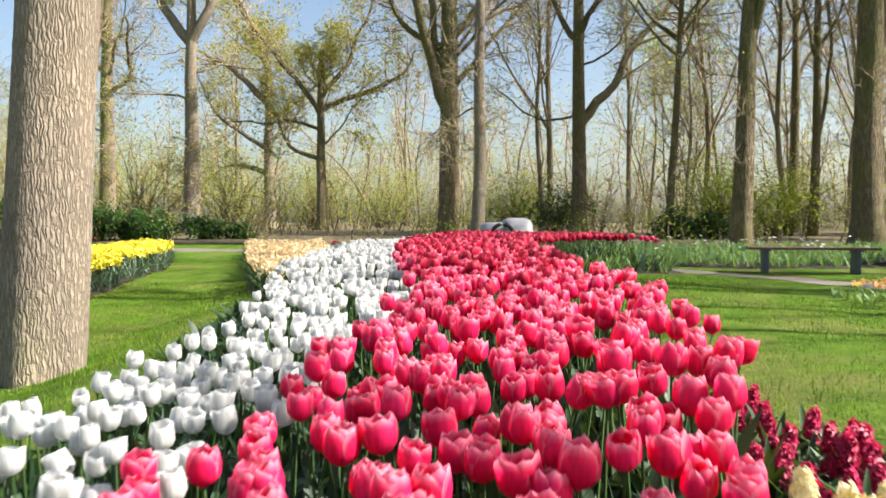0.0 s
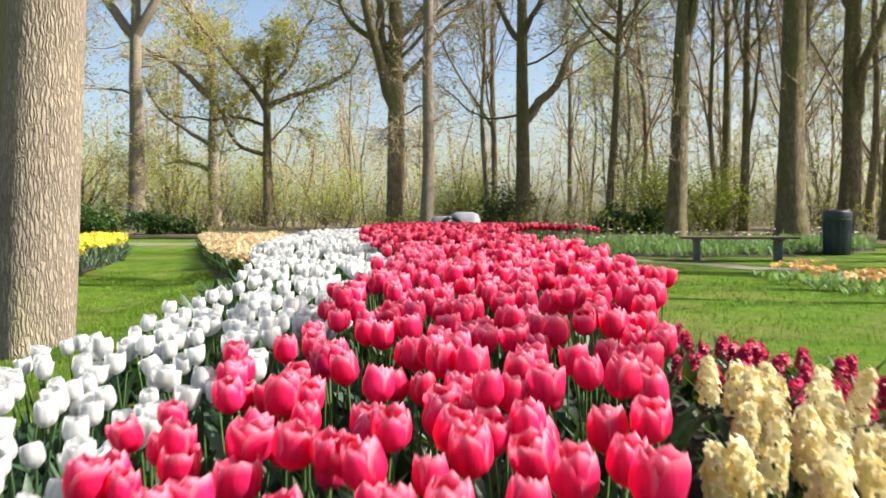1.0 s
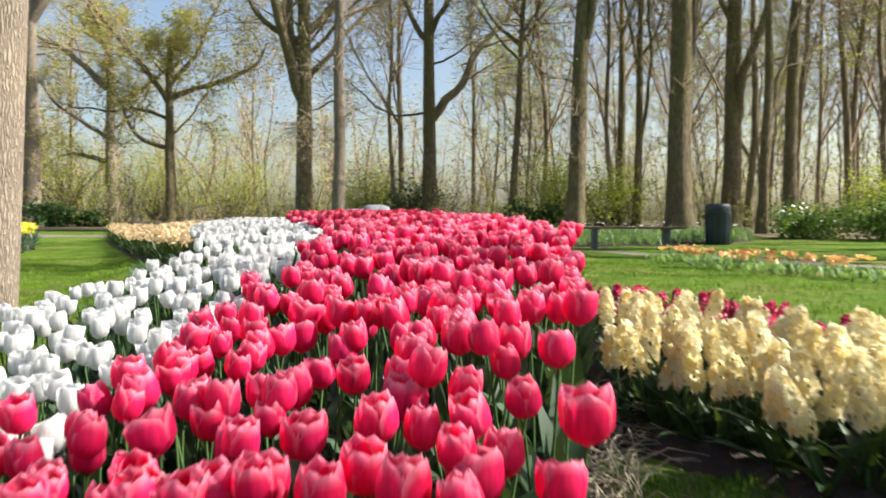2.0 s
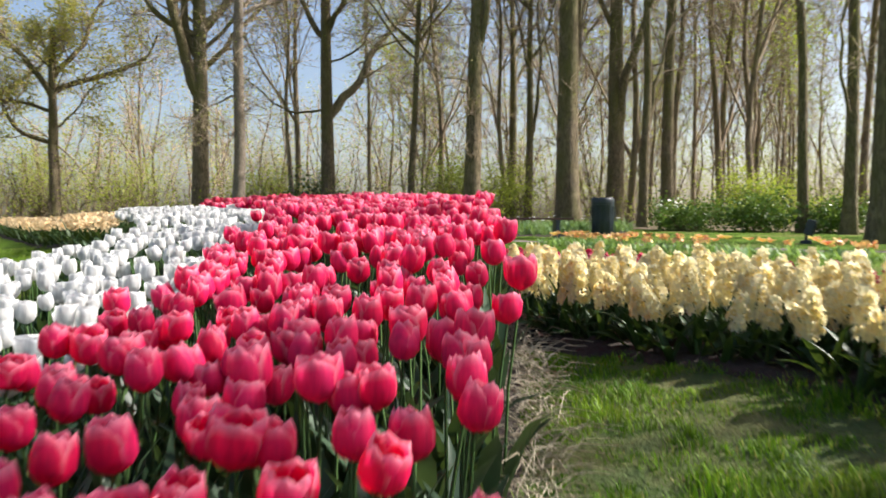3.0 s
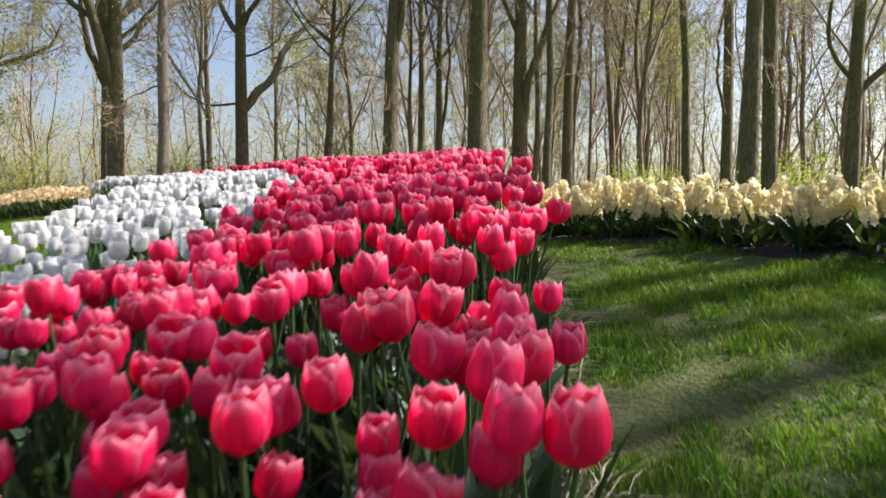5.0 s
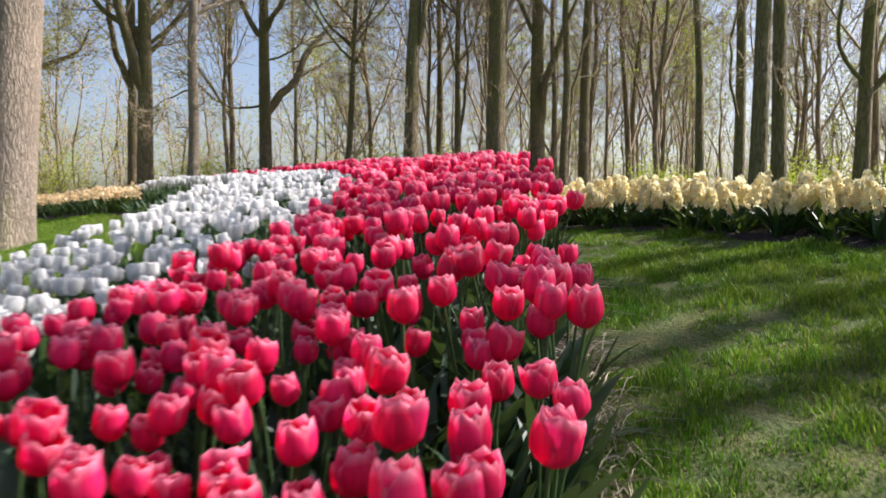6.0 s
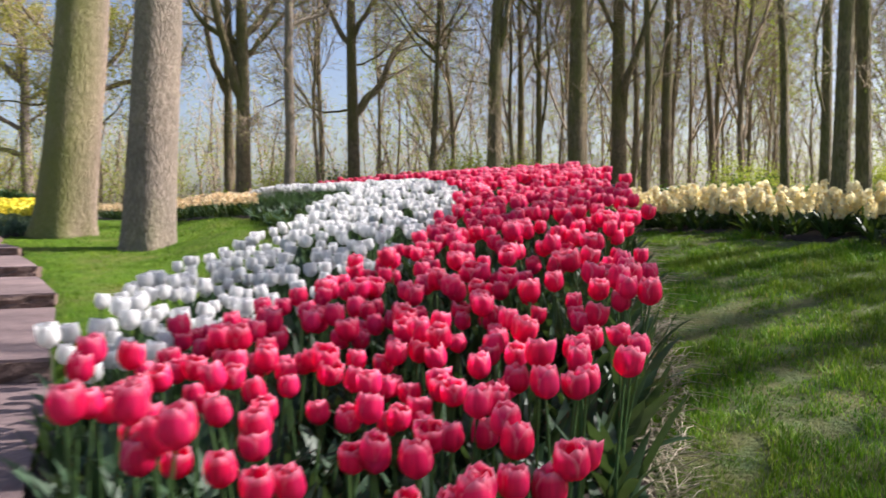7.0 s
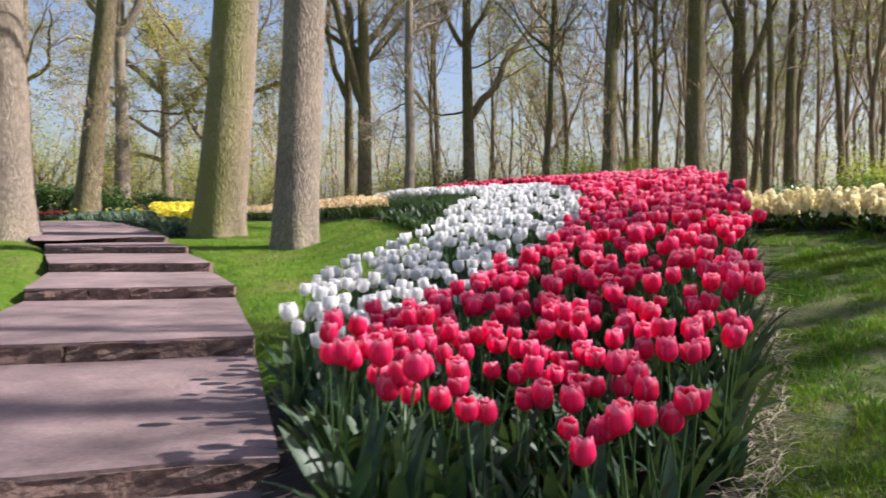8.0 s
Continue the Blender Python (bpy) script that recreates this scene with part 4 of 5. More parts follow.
def tree_parts(height, radius, seed, lean=(0.0, 0.0), clear=0.35, limbs=(), branches=14, leaf=0.6, leaf_size=0.05, fine=True, spread=0.9, flare=1.5, crook=0.02, branch_len=0.34, furrow=0.0,
               seconds=7, thirds=7, fourths=3, reach=30.0, twig=0.011, taper=0.80, rise=0.10, sprigs=0, bunch=3):
    """Four soups: trunk, twigs, young leaves, limbs. limbs: (height, compass direction, angle from upright, length, thickness, how much it curls up).
    reach: the height up to which the finest twigs are grown; sprigs: short twigs straight from the bole."""
    r = np.random.default_rng(seed)
    wood, trunk, leaves, big = Soup(), Soup(), Soup(), []
    segs = (150 if furrow else 26) if fine else 10
    t = np.linspace(0, 1, segs + 1) ** ((1.9 if furrow else 1.25) if fine else 1.0)
    knots = np.cumsum(r.normal(0, crook, (9, 2)) * height / 8, axis=0)
    knots -= knots[0]
    wob = np.column_stack([np.interp(t, np.linspace(0, 1, 9), knots[:, k]) for k in (0, 1)])
    axis = np.column_stack([lean[0] * height * t + wob[:, 0], lean[1] * height * t + wob[:, 1], -0.15 + (height + 0.15) * t])
    z = axis[:, 2]
    rad = radius * (1 - taper * t ** 1.1) * (1 + (flare - 1) * np.exp(-np.maximum(z, 0) / 0.22) + 0.12 * np.exp(-np.maximum(z, 0) / 1.2))
    sides = (150 if furrow else 20) if fine else 7
    tube(trunk, axis, rad, sides)
    if fine:                                            # root lobes and a slightly uneven girth
        v = trunk.v[-1].reshape(segs + 1, sides, 3)
        ang = np.arange(sides) * 2 * np.pi / sides
        lobes = 1 + 0.10 * np.exp(-np.maximum(z, 0) / 0.25)[:, None] * np.cos(5 * ang + 1.0)[None] + 0.03 * np.sin(3 * ang[None] + z[:, None] * 0.8) + r.normal(0, 0.004, (segs + 1, sides))
        if furrow:                                      # upright ridges that split and join
            fine_grain = np.array([[noise.noise(Vector((math.cos(a) * radius * 34, math.sin(a) * radius * 34, zz * 5.0 + 9))) for a in ang] for zz in z])
            lobes = lobes + furrow / radius * 0.8 * (np.abs(fine_grain) ** 0.6 - 0.5)
        trunk.v[-1] = (axis[:, None] + (v - axis[:, None]) * lobes[..., None]).reshape(-1, 3)
    firsts = []
    for h, az, ang, ln, th, curl in limbs:
        p = np.array([np.interp(h, z, axis[:, 0]), np.interp(h, z, axis[:, 1]), h])
        d = np.array([math.sin(radians(az)) * math.sin(radians(ang)), math.cos(radians(az)) * math.sin(radians(ang)), math.cos(radians(ang))])
        firsts.append((limb_path(p, d, ln, 13, 0.17 if fine else 0.08, curl, r), th, 0.30))
    for _ in range(branches):
        k = clear + (1 - clear) * r.random() ** 0.8 * 0.95
        p = np.array([np.interp(k, t, axis[:, c]) for c in range(3)])
        a, ang = r.uniform(0, 6.28), r.uniform(0.5, 1.05) * spread
        d = np.array([math.cos(a) * math.sin(ang), math.sin(a) * math.sin(ang), math.cos(ang)])
        ln = height * branch_len * (1.15 - 0.75 * k) * r.uniform(0.7, 1.25)
        firsts.append((limb_path(p, d, ln, 8 if fine else 5, 0.13, rise, r), min(0.5 * np.interp(p[2], z, rad), 0.016 * ln + 0.010), 0.2))
    for path, th, end in firsts:
        big.append(Soup())
        tube(big[-1] if fine else wood, path, th * np.linspace(1.0, end, len(path)) ** 0.9, 8 if fine else 4)
    lines = np.stack([resampled(q, 9) for q, _, _ in firsts])
    long_ = np.array([np.linalg.norm(q[-1] - q[0]) for q, _, _ in firsts])
    thick = np.array([th for _, th, _ in firsts])
    p, d, who = shoots(lines, (seconds * np.minimum(1.7, 0.5 + long_ / 5)).astype(int) + 1, r, 0.2, 1.0, 0.4, 1.05)
    l2 = long_[who] * r.uniform(0.2, 0.48, len(who)) + 0.3
    second = growths(p, d, l2, 5 if fine else 3, 0.20, 0.07, r)
    tubes(wood, second, np.maximum(twig * 1.2, 0.26 * thick[who])[:, None] * np.linspace(1.0, 0.3, second.shape[1])[None], 4 if fine else 3)
    if sprigs:
        k = r.uniform(0.08, 0.6, sprigs)
        p0 = np.column_stack([np.interp(k, t, axis[:, c]) for c in range(3)])
        a = r.uniform(0, 6.28, sprigs)
        short = growths(p0, np.column_stack([np.cos(a), np.sin(a), r.uniform(0.1, 0.8, sprigs)]), r.uniform(0.5, 1.4, sprigs), second.shape[1] - 1, 0.2, 0.03, r)
        tubes(wood, short, np.tile(np.linspace(twig * 1.3, 0.004, second.shape[1]), (sprigs, 1)), 3)
        second, l2 = np.concatenate([second, short]), np.concatenate([l2, np.full(sprigs, 1.0)])
    keep = second[:, 2, 2] < reach + 3
    second, l2 = second[keep], l2[keep]
    p, d, who = shoots(second, np.full(len(second), thirds), r, 0.15, 1.0, 0.35, 1.1)
    l3 = l2[who] * r.uniform(0.25, 0.6, len(who)) + 0.15
    third = growths(p, d, l3, 2, 0.22, 0.04, r)
    tubes(wood, third, np.tile([twig, twig * 0.75, 0.004], (len(third), 1)), 3)
    tips = third[:, -1]
    low = third[:, 1, 2] < reach
    third, l3 = third[low], l3[low]
    if fourths and len(third):
        p, d, who = shoots(third, np.full(len(third), fourths), r, 0.2, 1.0, 0.4, 1.1)
        fourth = growths(p, d, l3[who] * r.uniform(0.3, 0.65, len(who)) + 0.08, 1, 0.2, 0.0, r)
        tubes(wood, fourth, np.tile([twig * 0.55, 0.003], (len(fourth), 1)), 3)
        tips = np.concatenate([tips, fourth[:, -1]])
    tips = tips[r.random(len(tips)) < leaf]
    if len(tips):
        leaf_bits(leaves, tips, r, bunch, 0.14, leaf_size)
    return trunk, wood, leaves, big


def tree(name, x, y, bark, leaf_mat_, label, sink=0.0, **kw):
    trunk, wood, leaves, big = tree_parts(reach=2.5 + 0.33 * math.hypot(x, y + 2), **kw)
    ob = tagged(new(name), label, "tree", "trees of the park")
    ob.matrix_basis = Matrix.Translation((x, y, float(land(x, y)) - sink))
    tr = child("trunk", trunk.mesh("trunk", bark), ob)
    for q in big:
        child("limb", q.mesh("limb", bark), tr)
    if wood.n:
        tagged(child("twig_growth", wood.mesh("twig_growth", TWIG), ob), kind="stuff")
    if leaves.n:
        child("crown", leaves.mesh("crown", leaf_mat_), ob)
    return ob


# the two great trunks by the walk, and those beyond it
tree("beech_tree", -2.85, 5.46, BARK_GREY, BUD_LEAF, "thick grey ridged trunk rising from the lawn", furrow=0.0032, height=21, radius=0.275, seed=101, taper=0.62, lean=(0.048, 0.0), clear=0.42, flare=1.02, branches=10, leaf=0.3, thirds=4, leaf_size=0.032, bunch=2)
tree("beech_tree", -4.0, 7.68, BARK_MOSSY, BUD_LEAF, "thick leaning trunk mossy green on its shaded side", furrow=0.0032, height=21, radius=0.36, seed=102, taper=0.66, lean=(0.088, 0.0), clear=0.34, flare=1.12, branches=11, leaf=0.3, leaf_size=0.03, thirds=5, limbs=((5.1, 285, 66, 3.5, 0.045, 0.0), (4.9, 200, 60, 3.0, 0.04, 0.02)), bunch=2)
tree("beech_tree", -8.05, 16.6, BARK_BROWN, BUD_LEAF, "tall brown trunk leaning over the paved walk", height=20, radius=0.30, seed=103, lean=(0.115, 0.0), clear=0.36, flare=1.5, branches=12, sprigs=14, leaf_size=0.032, bunch=2)
tree("beech_tree", -6.95, 7.75, BARK_GREY, BUD_LEAF, "thick pale grey trunk beside the paved steps", height=20, radius=0.34, seed=104, clear=0.45, flare=1.3, branches=10, leaf=0.3, thirds=4, limbs=((5.6, 80, 75, 3.0, 0.03, -0.03),), leaf_size=0.032, bunch=2)
tree("oak_tree", -15.1, 35.0, BARK_MOSSY, OAK_BUD, "mossy old trunk standing among the shrubs", height=19, radius=0.36, seed=105, clear=0.3, branches=12, limbs=((6.2, 80, 55, 5.0, 0.12, 0.02), (4.4, 250, 70, 3.0, 0.05, 0.03)), sprigs=16, seconds=6, thirds=6, bunch=6)
# oaks behind the lawn
tree("oak_tree", -9.9, 30.7, BARK_GREY, OAK_BUD, "grey oak forking high up, in young yellow leaf", height=9.6, radius=0.34, seed=106, taper=0.55, lean=(0.008, 0), clear=0.66, limbs=((7.5, 85, 24, 9.5, 0.21, 0.0), (7.4, 275, 29, 9.0, 0.20, 0.01), (5.2, 285, 75, 3.5, 0.05, 0.02), (6.2, 80, 80, 4.0, 0.05, 0.01)), branches=5, leaf=0.68, leaf_size=0.06, sprigs=16, seconds=6, thirds=6, bunch=6)
tree("oak_tree", -10.4, 47.0, BARK_GREY, OAK_BUD, "wide oak with long crooked low limbs", height=11, radius=0.36, seed=107, taper=0.5, twig=0.015, clear=0.6, limbs=((3.3, 272, 66, 5.0, 0.17, 0.0), (4.7, 280, 50, 6.0, 0.14, 0.0), (7.6, 285, 42, 8.0, 0.22, 0.05), (7.8, 75, 24, 9.0, 0.22, 0.0), (5.2, 85, 72, 5.0, 0.10, 0.01), (6.6, 95, 50, 5.5, 0.11, 0.01)), branches=6, leaf=0.83, leaf_size=0.08, seconds=6, thirds=6, bunch=6)
tree("oak_tree", -6.1, 39.0, BARK_BROWN, OAK_BUD, "dark oak with spreading crooked limbs", height=9, radius=0.27, seed=108, taper=0.5, twig=0.014, clear=0.6, limbs=((3.6, 272, 72, 4.2, 0.12, 0.03), (5.7, 285, 30, 7.0, 0.15, 0.01), (5.9, 75, 48, 6.5, 0.15, 0.0), (6.6, 80, 22, 7.0, 0.14, 0.0), (5.0, 290, 60, 5.0, 0.09, 0.02), (4.2, 80, 60, 3.2, 0.06, 0.02)), branches=6, leaf=0.90, leaf_size=0.075, seconds=6, thirds=6, bunch=6)
tree("oak_tree", 0.14, 27.1, BARK_BROWN, OAK_BUD, "oak with heavy limbs forking at mid height", height=19, radius=0.30, seed=109, taper=0.72, clear=0.42, limbs=((4.3, 276, 38, 8.0, 0.21, 0.0), (5.6, 280, 40, 6.5, 0.15, 0.03), (6.4, 272, 58, 5.0, 0.12, 0.05), (6.7, 82, 44, 6.5, 0.16, 0.0), (6.0, 100, 62, 4.5, 0.08, 0.06)), branches=14, leaf=0.60, leaf_size=0.055, spread=1.1, seconds=6, thirds=6, bunch=6)
tree("beech_tree", 0.87, 20.1, BARK_GREY, BUD_LEAF, "slender straight trunk with short twigs", height=18, radius=0.165, seed=110, lean=(0.012, 0), clear=0.3, branches=12, leaf=0.3, branch_len=0.16, limbs=((5.6, 75, 40, 3.5, 0.07, 0.08), (3.5, 265, 80, 1.5, 0.03, 0.0)), sprigs=26, leaf_size=0.032, bunch=2)
tree("oak_tree", 0.58, 41.0, BARK_BROWN, OAK_BUD, "dark trunk standing behind the heavy oak", height=17, radius=0.31, seed=111, clear=0.5, branches=12, limbs=((6.5, 285, 35, 8.0, 0.2, 0.0), (7.5, 80, 35, 7.0, 0.17, 0.0)), leaf=0.4, leaf_size=0.07, twig=0.014, seconds=5, thirds=6)
tree("oak_tree", 5.35, 30.7, BARK_BROWN, OAK_BUD, "dark trunk with one long limb rising aside", height=19, radius=0.30, seed=112, taper=0.72, lean=(0.004, 0), clear=0.5, limbs=((4.3, 84, 42, 9.0, 0.21, 0.045), (7.6, 280, 30, 6.0, 0.14, 0.03), (7.7, 80, 26, 6.0, 0.13, 0.0), (4.7, 273, 88, 4.2, 0.055, 0.0), (6.6, 95, 60, 4.0, 0.05, 0.03)), branches=10, leaf=0.45, crook=0.012, seconds=6, thirds=6, bunch=6)
tree("beech_tree", 7.47, 19.6, BARK_BROWN, BUD_LEAF, "straight dark trunk, mossy, with a high fork", height=20, radius=0.25, seed=113, lean=(0.014, 0), clear=0.45, limbs=((5.0, 80, 18, 7.0, 0.11, 0.02), (4.2, 270, 75, 1.6, 0.025, 0.05)), branches=12, leaf=0.3, sprigs=12, leaf_size=0.032, bunch=2)
tree("birch_tree", 7.86, 27.1, BARK_BROWN, BUD_LEAF, "thin mossy trunk leaning a little", height=17, radius=0.14, seed=114, lean=(0.045, 0), clear=0.35, branches=14, leaf=0.4, sprigs=30, bunch=2)
tree("beech_tree", 10.52, 19.3, BARK_BROWN, BUD_LEAF, "stout dark trunk, bare to a great height", height=22, radius=0.35, seed=115, clear=0.55, branches=10, leaf=0.3, sprigs=6, leaf_size=0.032, bunch=2)
tree("oak_tree", 15.25, 24.5, BARK_BROWN, BUD_LEAF, "dark mossy trunk with a low steep fork", height=21, radius=0.34, seed=116, lean=(-0.006, 0), clear=0.4, limbs=((3.4, 75, 16, 10.0, 0.19, 0.02), (7, 290, 30, 6, 0.11, 0.03), (5.2, 85, 60, 4.0, 0.05, 0.05)), branches=12, leaf=0.4, leaf_size=0.032, seconds=5, thirds=6)
tree("beech_tree", 16.3, 36.1, BARK_BROWN, BUD_LEAF, "slim dark woodland trunk", height=20, radius=0.24, seed=117, clear=0.3, branches=16, leaf=0.4, sprigs=10, bunch=2)
tree("beech_tree", 13.7, 28.9, BARK_BROWN, BUD_LEAF, "slim upright trunk with a side stem", height=20, radius=0.17, seed=118, clear=0.3, limbs=((3.2, 80, 26, 9.0, 0.09, 0.02),), branches=14, leaf=0.4, bunch=2)
tree("beech_tree", 15.5, 21.4, BARK_BROWN, BUD_LEAF, "upright dark trunk at the wood's edge", height=20, radius=0.22, seed=119, lean=(0.008, 0), clear=0.36, branches=14, leaf=0.5, crook=0.03, leaf_size=0.032, bunch=2)
tree("beech_tree", 13.2, 19.4, BARK_BROWN, BUD_LEAF, "slim mossy trunk at the wood's edge", height=18, radius=0.15, seed=120, clear=0.34, limbs=((3.0, 70, 22, 7.0, 0.08, 0.02),), branches=12, leaf=0.5, leaf_size=0.032, bunch=2)
tree("beech_tree", 9.2, 7.1, BARK_BROWN, BUD_LEAF, "straight dark trunk behind the hyacinths", height=21, radius=0.155, seed=121, clear=0.5, branches=10, leaf=0.3, leaf_size=0.032, bunch=2)
tree("beech_tree", 10.13, 7.4, BARK_BROWN, BUD_LEAF, "darker twin trunk beside the straight one", height=21, radius=0.145, seed=122, clear=0.45, branches=10, leaf=0.3, sprigs=14, leaf_size=0.032, bunch=2)
tree("beech_tree", 14.1, 12.3, BARK_BROWN, BUD_LEAF, "slim mossy trunk with a steep limb", height=19, radius=0.155, seed=123, lean=(-0.01, 0), clear=0.3, limbs=((2.6, 262, 42, 5, 0.045, 0.06), (4.2, 70, 30, 6, 0.06, 0.03)), branches=12, leaf=0.6, leaf_size=0.032, bunch=2)
tree("beech_tree", 14.0, 13.6, BARK_BROWN, BUD_LEAF, "slim bowed trunk in young leaf", height=18, radius=0.13, seed=124, lean=(-0.03, 0), clear=0.3, branches=14, leaf=0.7, crook=0.03, leaf_size=0.032, bunch=2)
tree("beech_tree", 15.6, 9.8, BARK_BROWN, BUD_LEAF, "bent dark trunk forking low", height=18, radius=0.19, seed=125, lean=(0.03, 0), clear=0.3, limbs=((2.4, 80, 24, 8, 0.10, 0.01), (3.4, 275, 40, 6, 0.06, 0.03)), branches=14, leaf=0.7, crook=0.05, leaf_size=0.032, bunch=2)


# ---------------------------------------------------------------- the wood behind
def wood_tree_protos(kinds):
    out = []
    for k in range(kinds):
        r = np.random.default_rng(300 + k)
        fresh = k % 3 == 1                              # some stand in fuller leaf, down to low boughs
        trunk, wood, leaves, _ = tree_parts(height=r.uniform(15, 20), radius=r.uniform(0.10, 0.18), seed=310 + k, lean=tuple(r.normal(0, 0.02, 2)), clear=0.16 if fresh else r.uniform(0.22, 0.36), branches=int(r.integers(10, 14)),
                                            limbs=[(r.uniform(2.0, 7), r.uniform(0, 360), r.uniform(14, 30), r.uniform(7, 11), r.uniform(0.06, 0.10), 0.02) for _ in range(int(r.integers(1, 4)))],
                                            leaf=1.0, leaf_size=0.07 if fresh else 0.06, fine=False, spread=0.8, flare=1.2, crook=0.06, branch_len=0.36, seconds=5, thirds=7, fourths=0, twig=0.016, rise=0.14, bunch=5 if fresh else 2)
        out.append((trunk.mesh("trunk", BARK_FAR), wood.mesh("twig_growth", TWIG), leaves.mesh("crown", FRESH_LEAF if fresh else OAK_BUD if k % 3 == 0 else BUD_LEAF)))
    return out


wood_protos = wood_tree_protos(9)
wr = np.random.default_rng(77)
placed = []
tries = 0
while len(placed) < 58 and tries < 20000:
    tries += 1
    az = radians(wr.uniform(-38, 60))
    d = wr.uniform(28, 85)
    if az < radians(-2) and (d < 52 or wr.random() < 0.25):      # the wood is thin beyond the lawn
        continue
    x, y = d * math.sin(az), d * math.cos(az)
    if any((x - a) ** 2 + (y - b) ** 2 < 2.0 for a, b in placed):
        continue
    if any(abs(math.atan2(x + c, y + 2.5) - math.atan2(a + c, b + 2.5)) < 0.028 for c in (0.0, 2.0) for a, b in ((0.14, 27.1), (5.35, 30.7), (-10.4, 47.0), (-6.1, 39.0), (0.87, 20.1))):
        continue                                        # the oaks at the edge stand clear of those behind
    placed.append((x, y))
    ob = tagged(new("woodland_tree"), "slender bare woodland tree in first leaf", "tree", "trees of the wood")
    s = wr.uniform(0.85, 1.2)
    ob.matrix_basis = Matrix.Translation((x, y, float(land(x, y)) - 0.05)) @ Matrix.Rotation(wr.uniform(0, 6.28), 4, "Z") @ Matrix.Diagonal((s, s, s, 1))
    trunk, wood, leaves = wood_protos[wr.integers(len(wood_protos))]
    child("trunk", trunk, ob)
    tagged(child("twig_growth", wood, ob), kind="stuff")
    child("crown", leaves, ob)


shade_protos = []
for k in range(3):
    trunk, wood, leaves, _ = tree_parts(height=15.0 + k, radius=0.16 + 0.02 * k, seed=330 + k, clear=0.32 + 0.02 * k, branches=8 + k, leaf=0.0, fine=False, spread=1.0, flare=1.2, crook=0.06, branch_len=0.40, seconds=3, thirds=3, fourths=0,
                                        limbs=((3.5 + k, 40 + 70 * k, 35, 8.0, 0.12, 0.02), (4.5, 250 - 40 * k, 40, 7.5, 0.11, 0.02)), twig=0.014)
    shade_protos.append((trunk.mesh("trunk", BARK_FAR), wood.mesh("twig_growth", TWIG)))
# trees to the east of the beds, whose boughs shade the steps and the near grass
for k, (x, y, s) in enumerate(((9.4, -2.3, 0.85), (8.4, -3.3, 0.8), (11.6, -3.9, 0.9), (14.0, 4.2, 1.0), (19.0, 6.3, 1.1), (12.6, -8.8, 1.0))):
    ob = tagged(new("woodland_tree"), "slender leafless tree east of the beds", "tree", "trees of the wood")
    ob.matrix_basis = Matrix.Translation((x, y, float(land(x, y)) - 0.05)) @ Matrix.Rotation(k * 2.1, 4, "Z") @ Matrix.Diagonal((s, s, s, 1))
    trunk, wood = shade_protos[k % 3]
    child("trunk", trunk, ob)
    tagged(child("twig_growth", wood, ob), kind="stuff")


def far_wood():
    """The depth of the wood: countless thin stems, twigs and young leaves that close the view."""
    r = np.random.default_rng(404)
    stems, twigs, leaves = Soup(), Soup(), Soup()
    n = 540
    az, d = np.radians(r.uniform(-48, 82, n)), r.uniform(68, 135, n)
    thin = az < radians(-3)
    x, y = d * np.sin(az), d * np.cos(az)
    h = np.where(thin, r.uniform(6, 13, n), r.uniform(10, 17, n))
    path = growths(np.column_stack([x, y, land(x, y) - 0.1]), np.column_stack([r.normal(0, 0.12, n), r.normal(0, 0.12, n), np.ones(n)]), h, 6, 0.13, 0.1, r)
    tubes(stems, path, r.uniform(0.06, 0.15, n)[:, None] * np.linspace(1, 0.3, 7)[None], 4)
    p, dr, who = shoots(path, np.full(n, 13), r, 0.15, 1.0, 0.35, 0.9)
    l2 = h[who] * r.uniform(0.12, 0.3, len(who))
    second = growths(p, dr, l2, 2, 0.2, 0.15, r)
    tubes(twigs, second, np.tile([0.045, 0.03, 0.015], (len(second), 1)), 3)
    p, dr, who = shoots(second, np.full(len(second), 2), r, 0.2, 1.0, 0.35, 1.0)
    third = growths(p, dr, l2[who] * r.uniform(0.3, 0.6, len(who)), 1, 0.2, 0.1, r)
    tubes(twigs, third, np.tile([0.024, 0.010], (len(third), 1)), 3)
    leaf_bits(leaves, np.concatenate([third[:, -1], second[:, -1]]), r, 4, 0.8, 0.13)
    top = tagged(new("far_wood"), "dense hazy wood of thin stems in first leaf", "wood", kind="stuff")
    tagged(child("stem_growth", stems.mesh("stem_growth", BARK_FAR), top), kind="stuff")
    tagged(child("twig_growth", twigs.mesh("twig_growth", TWIG), top), kind="stuff")
    tagged(child("foliage", leaves.mesh("foliage", BUD_LEAF), top), kind="stuff")


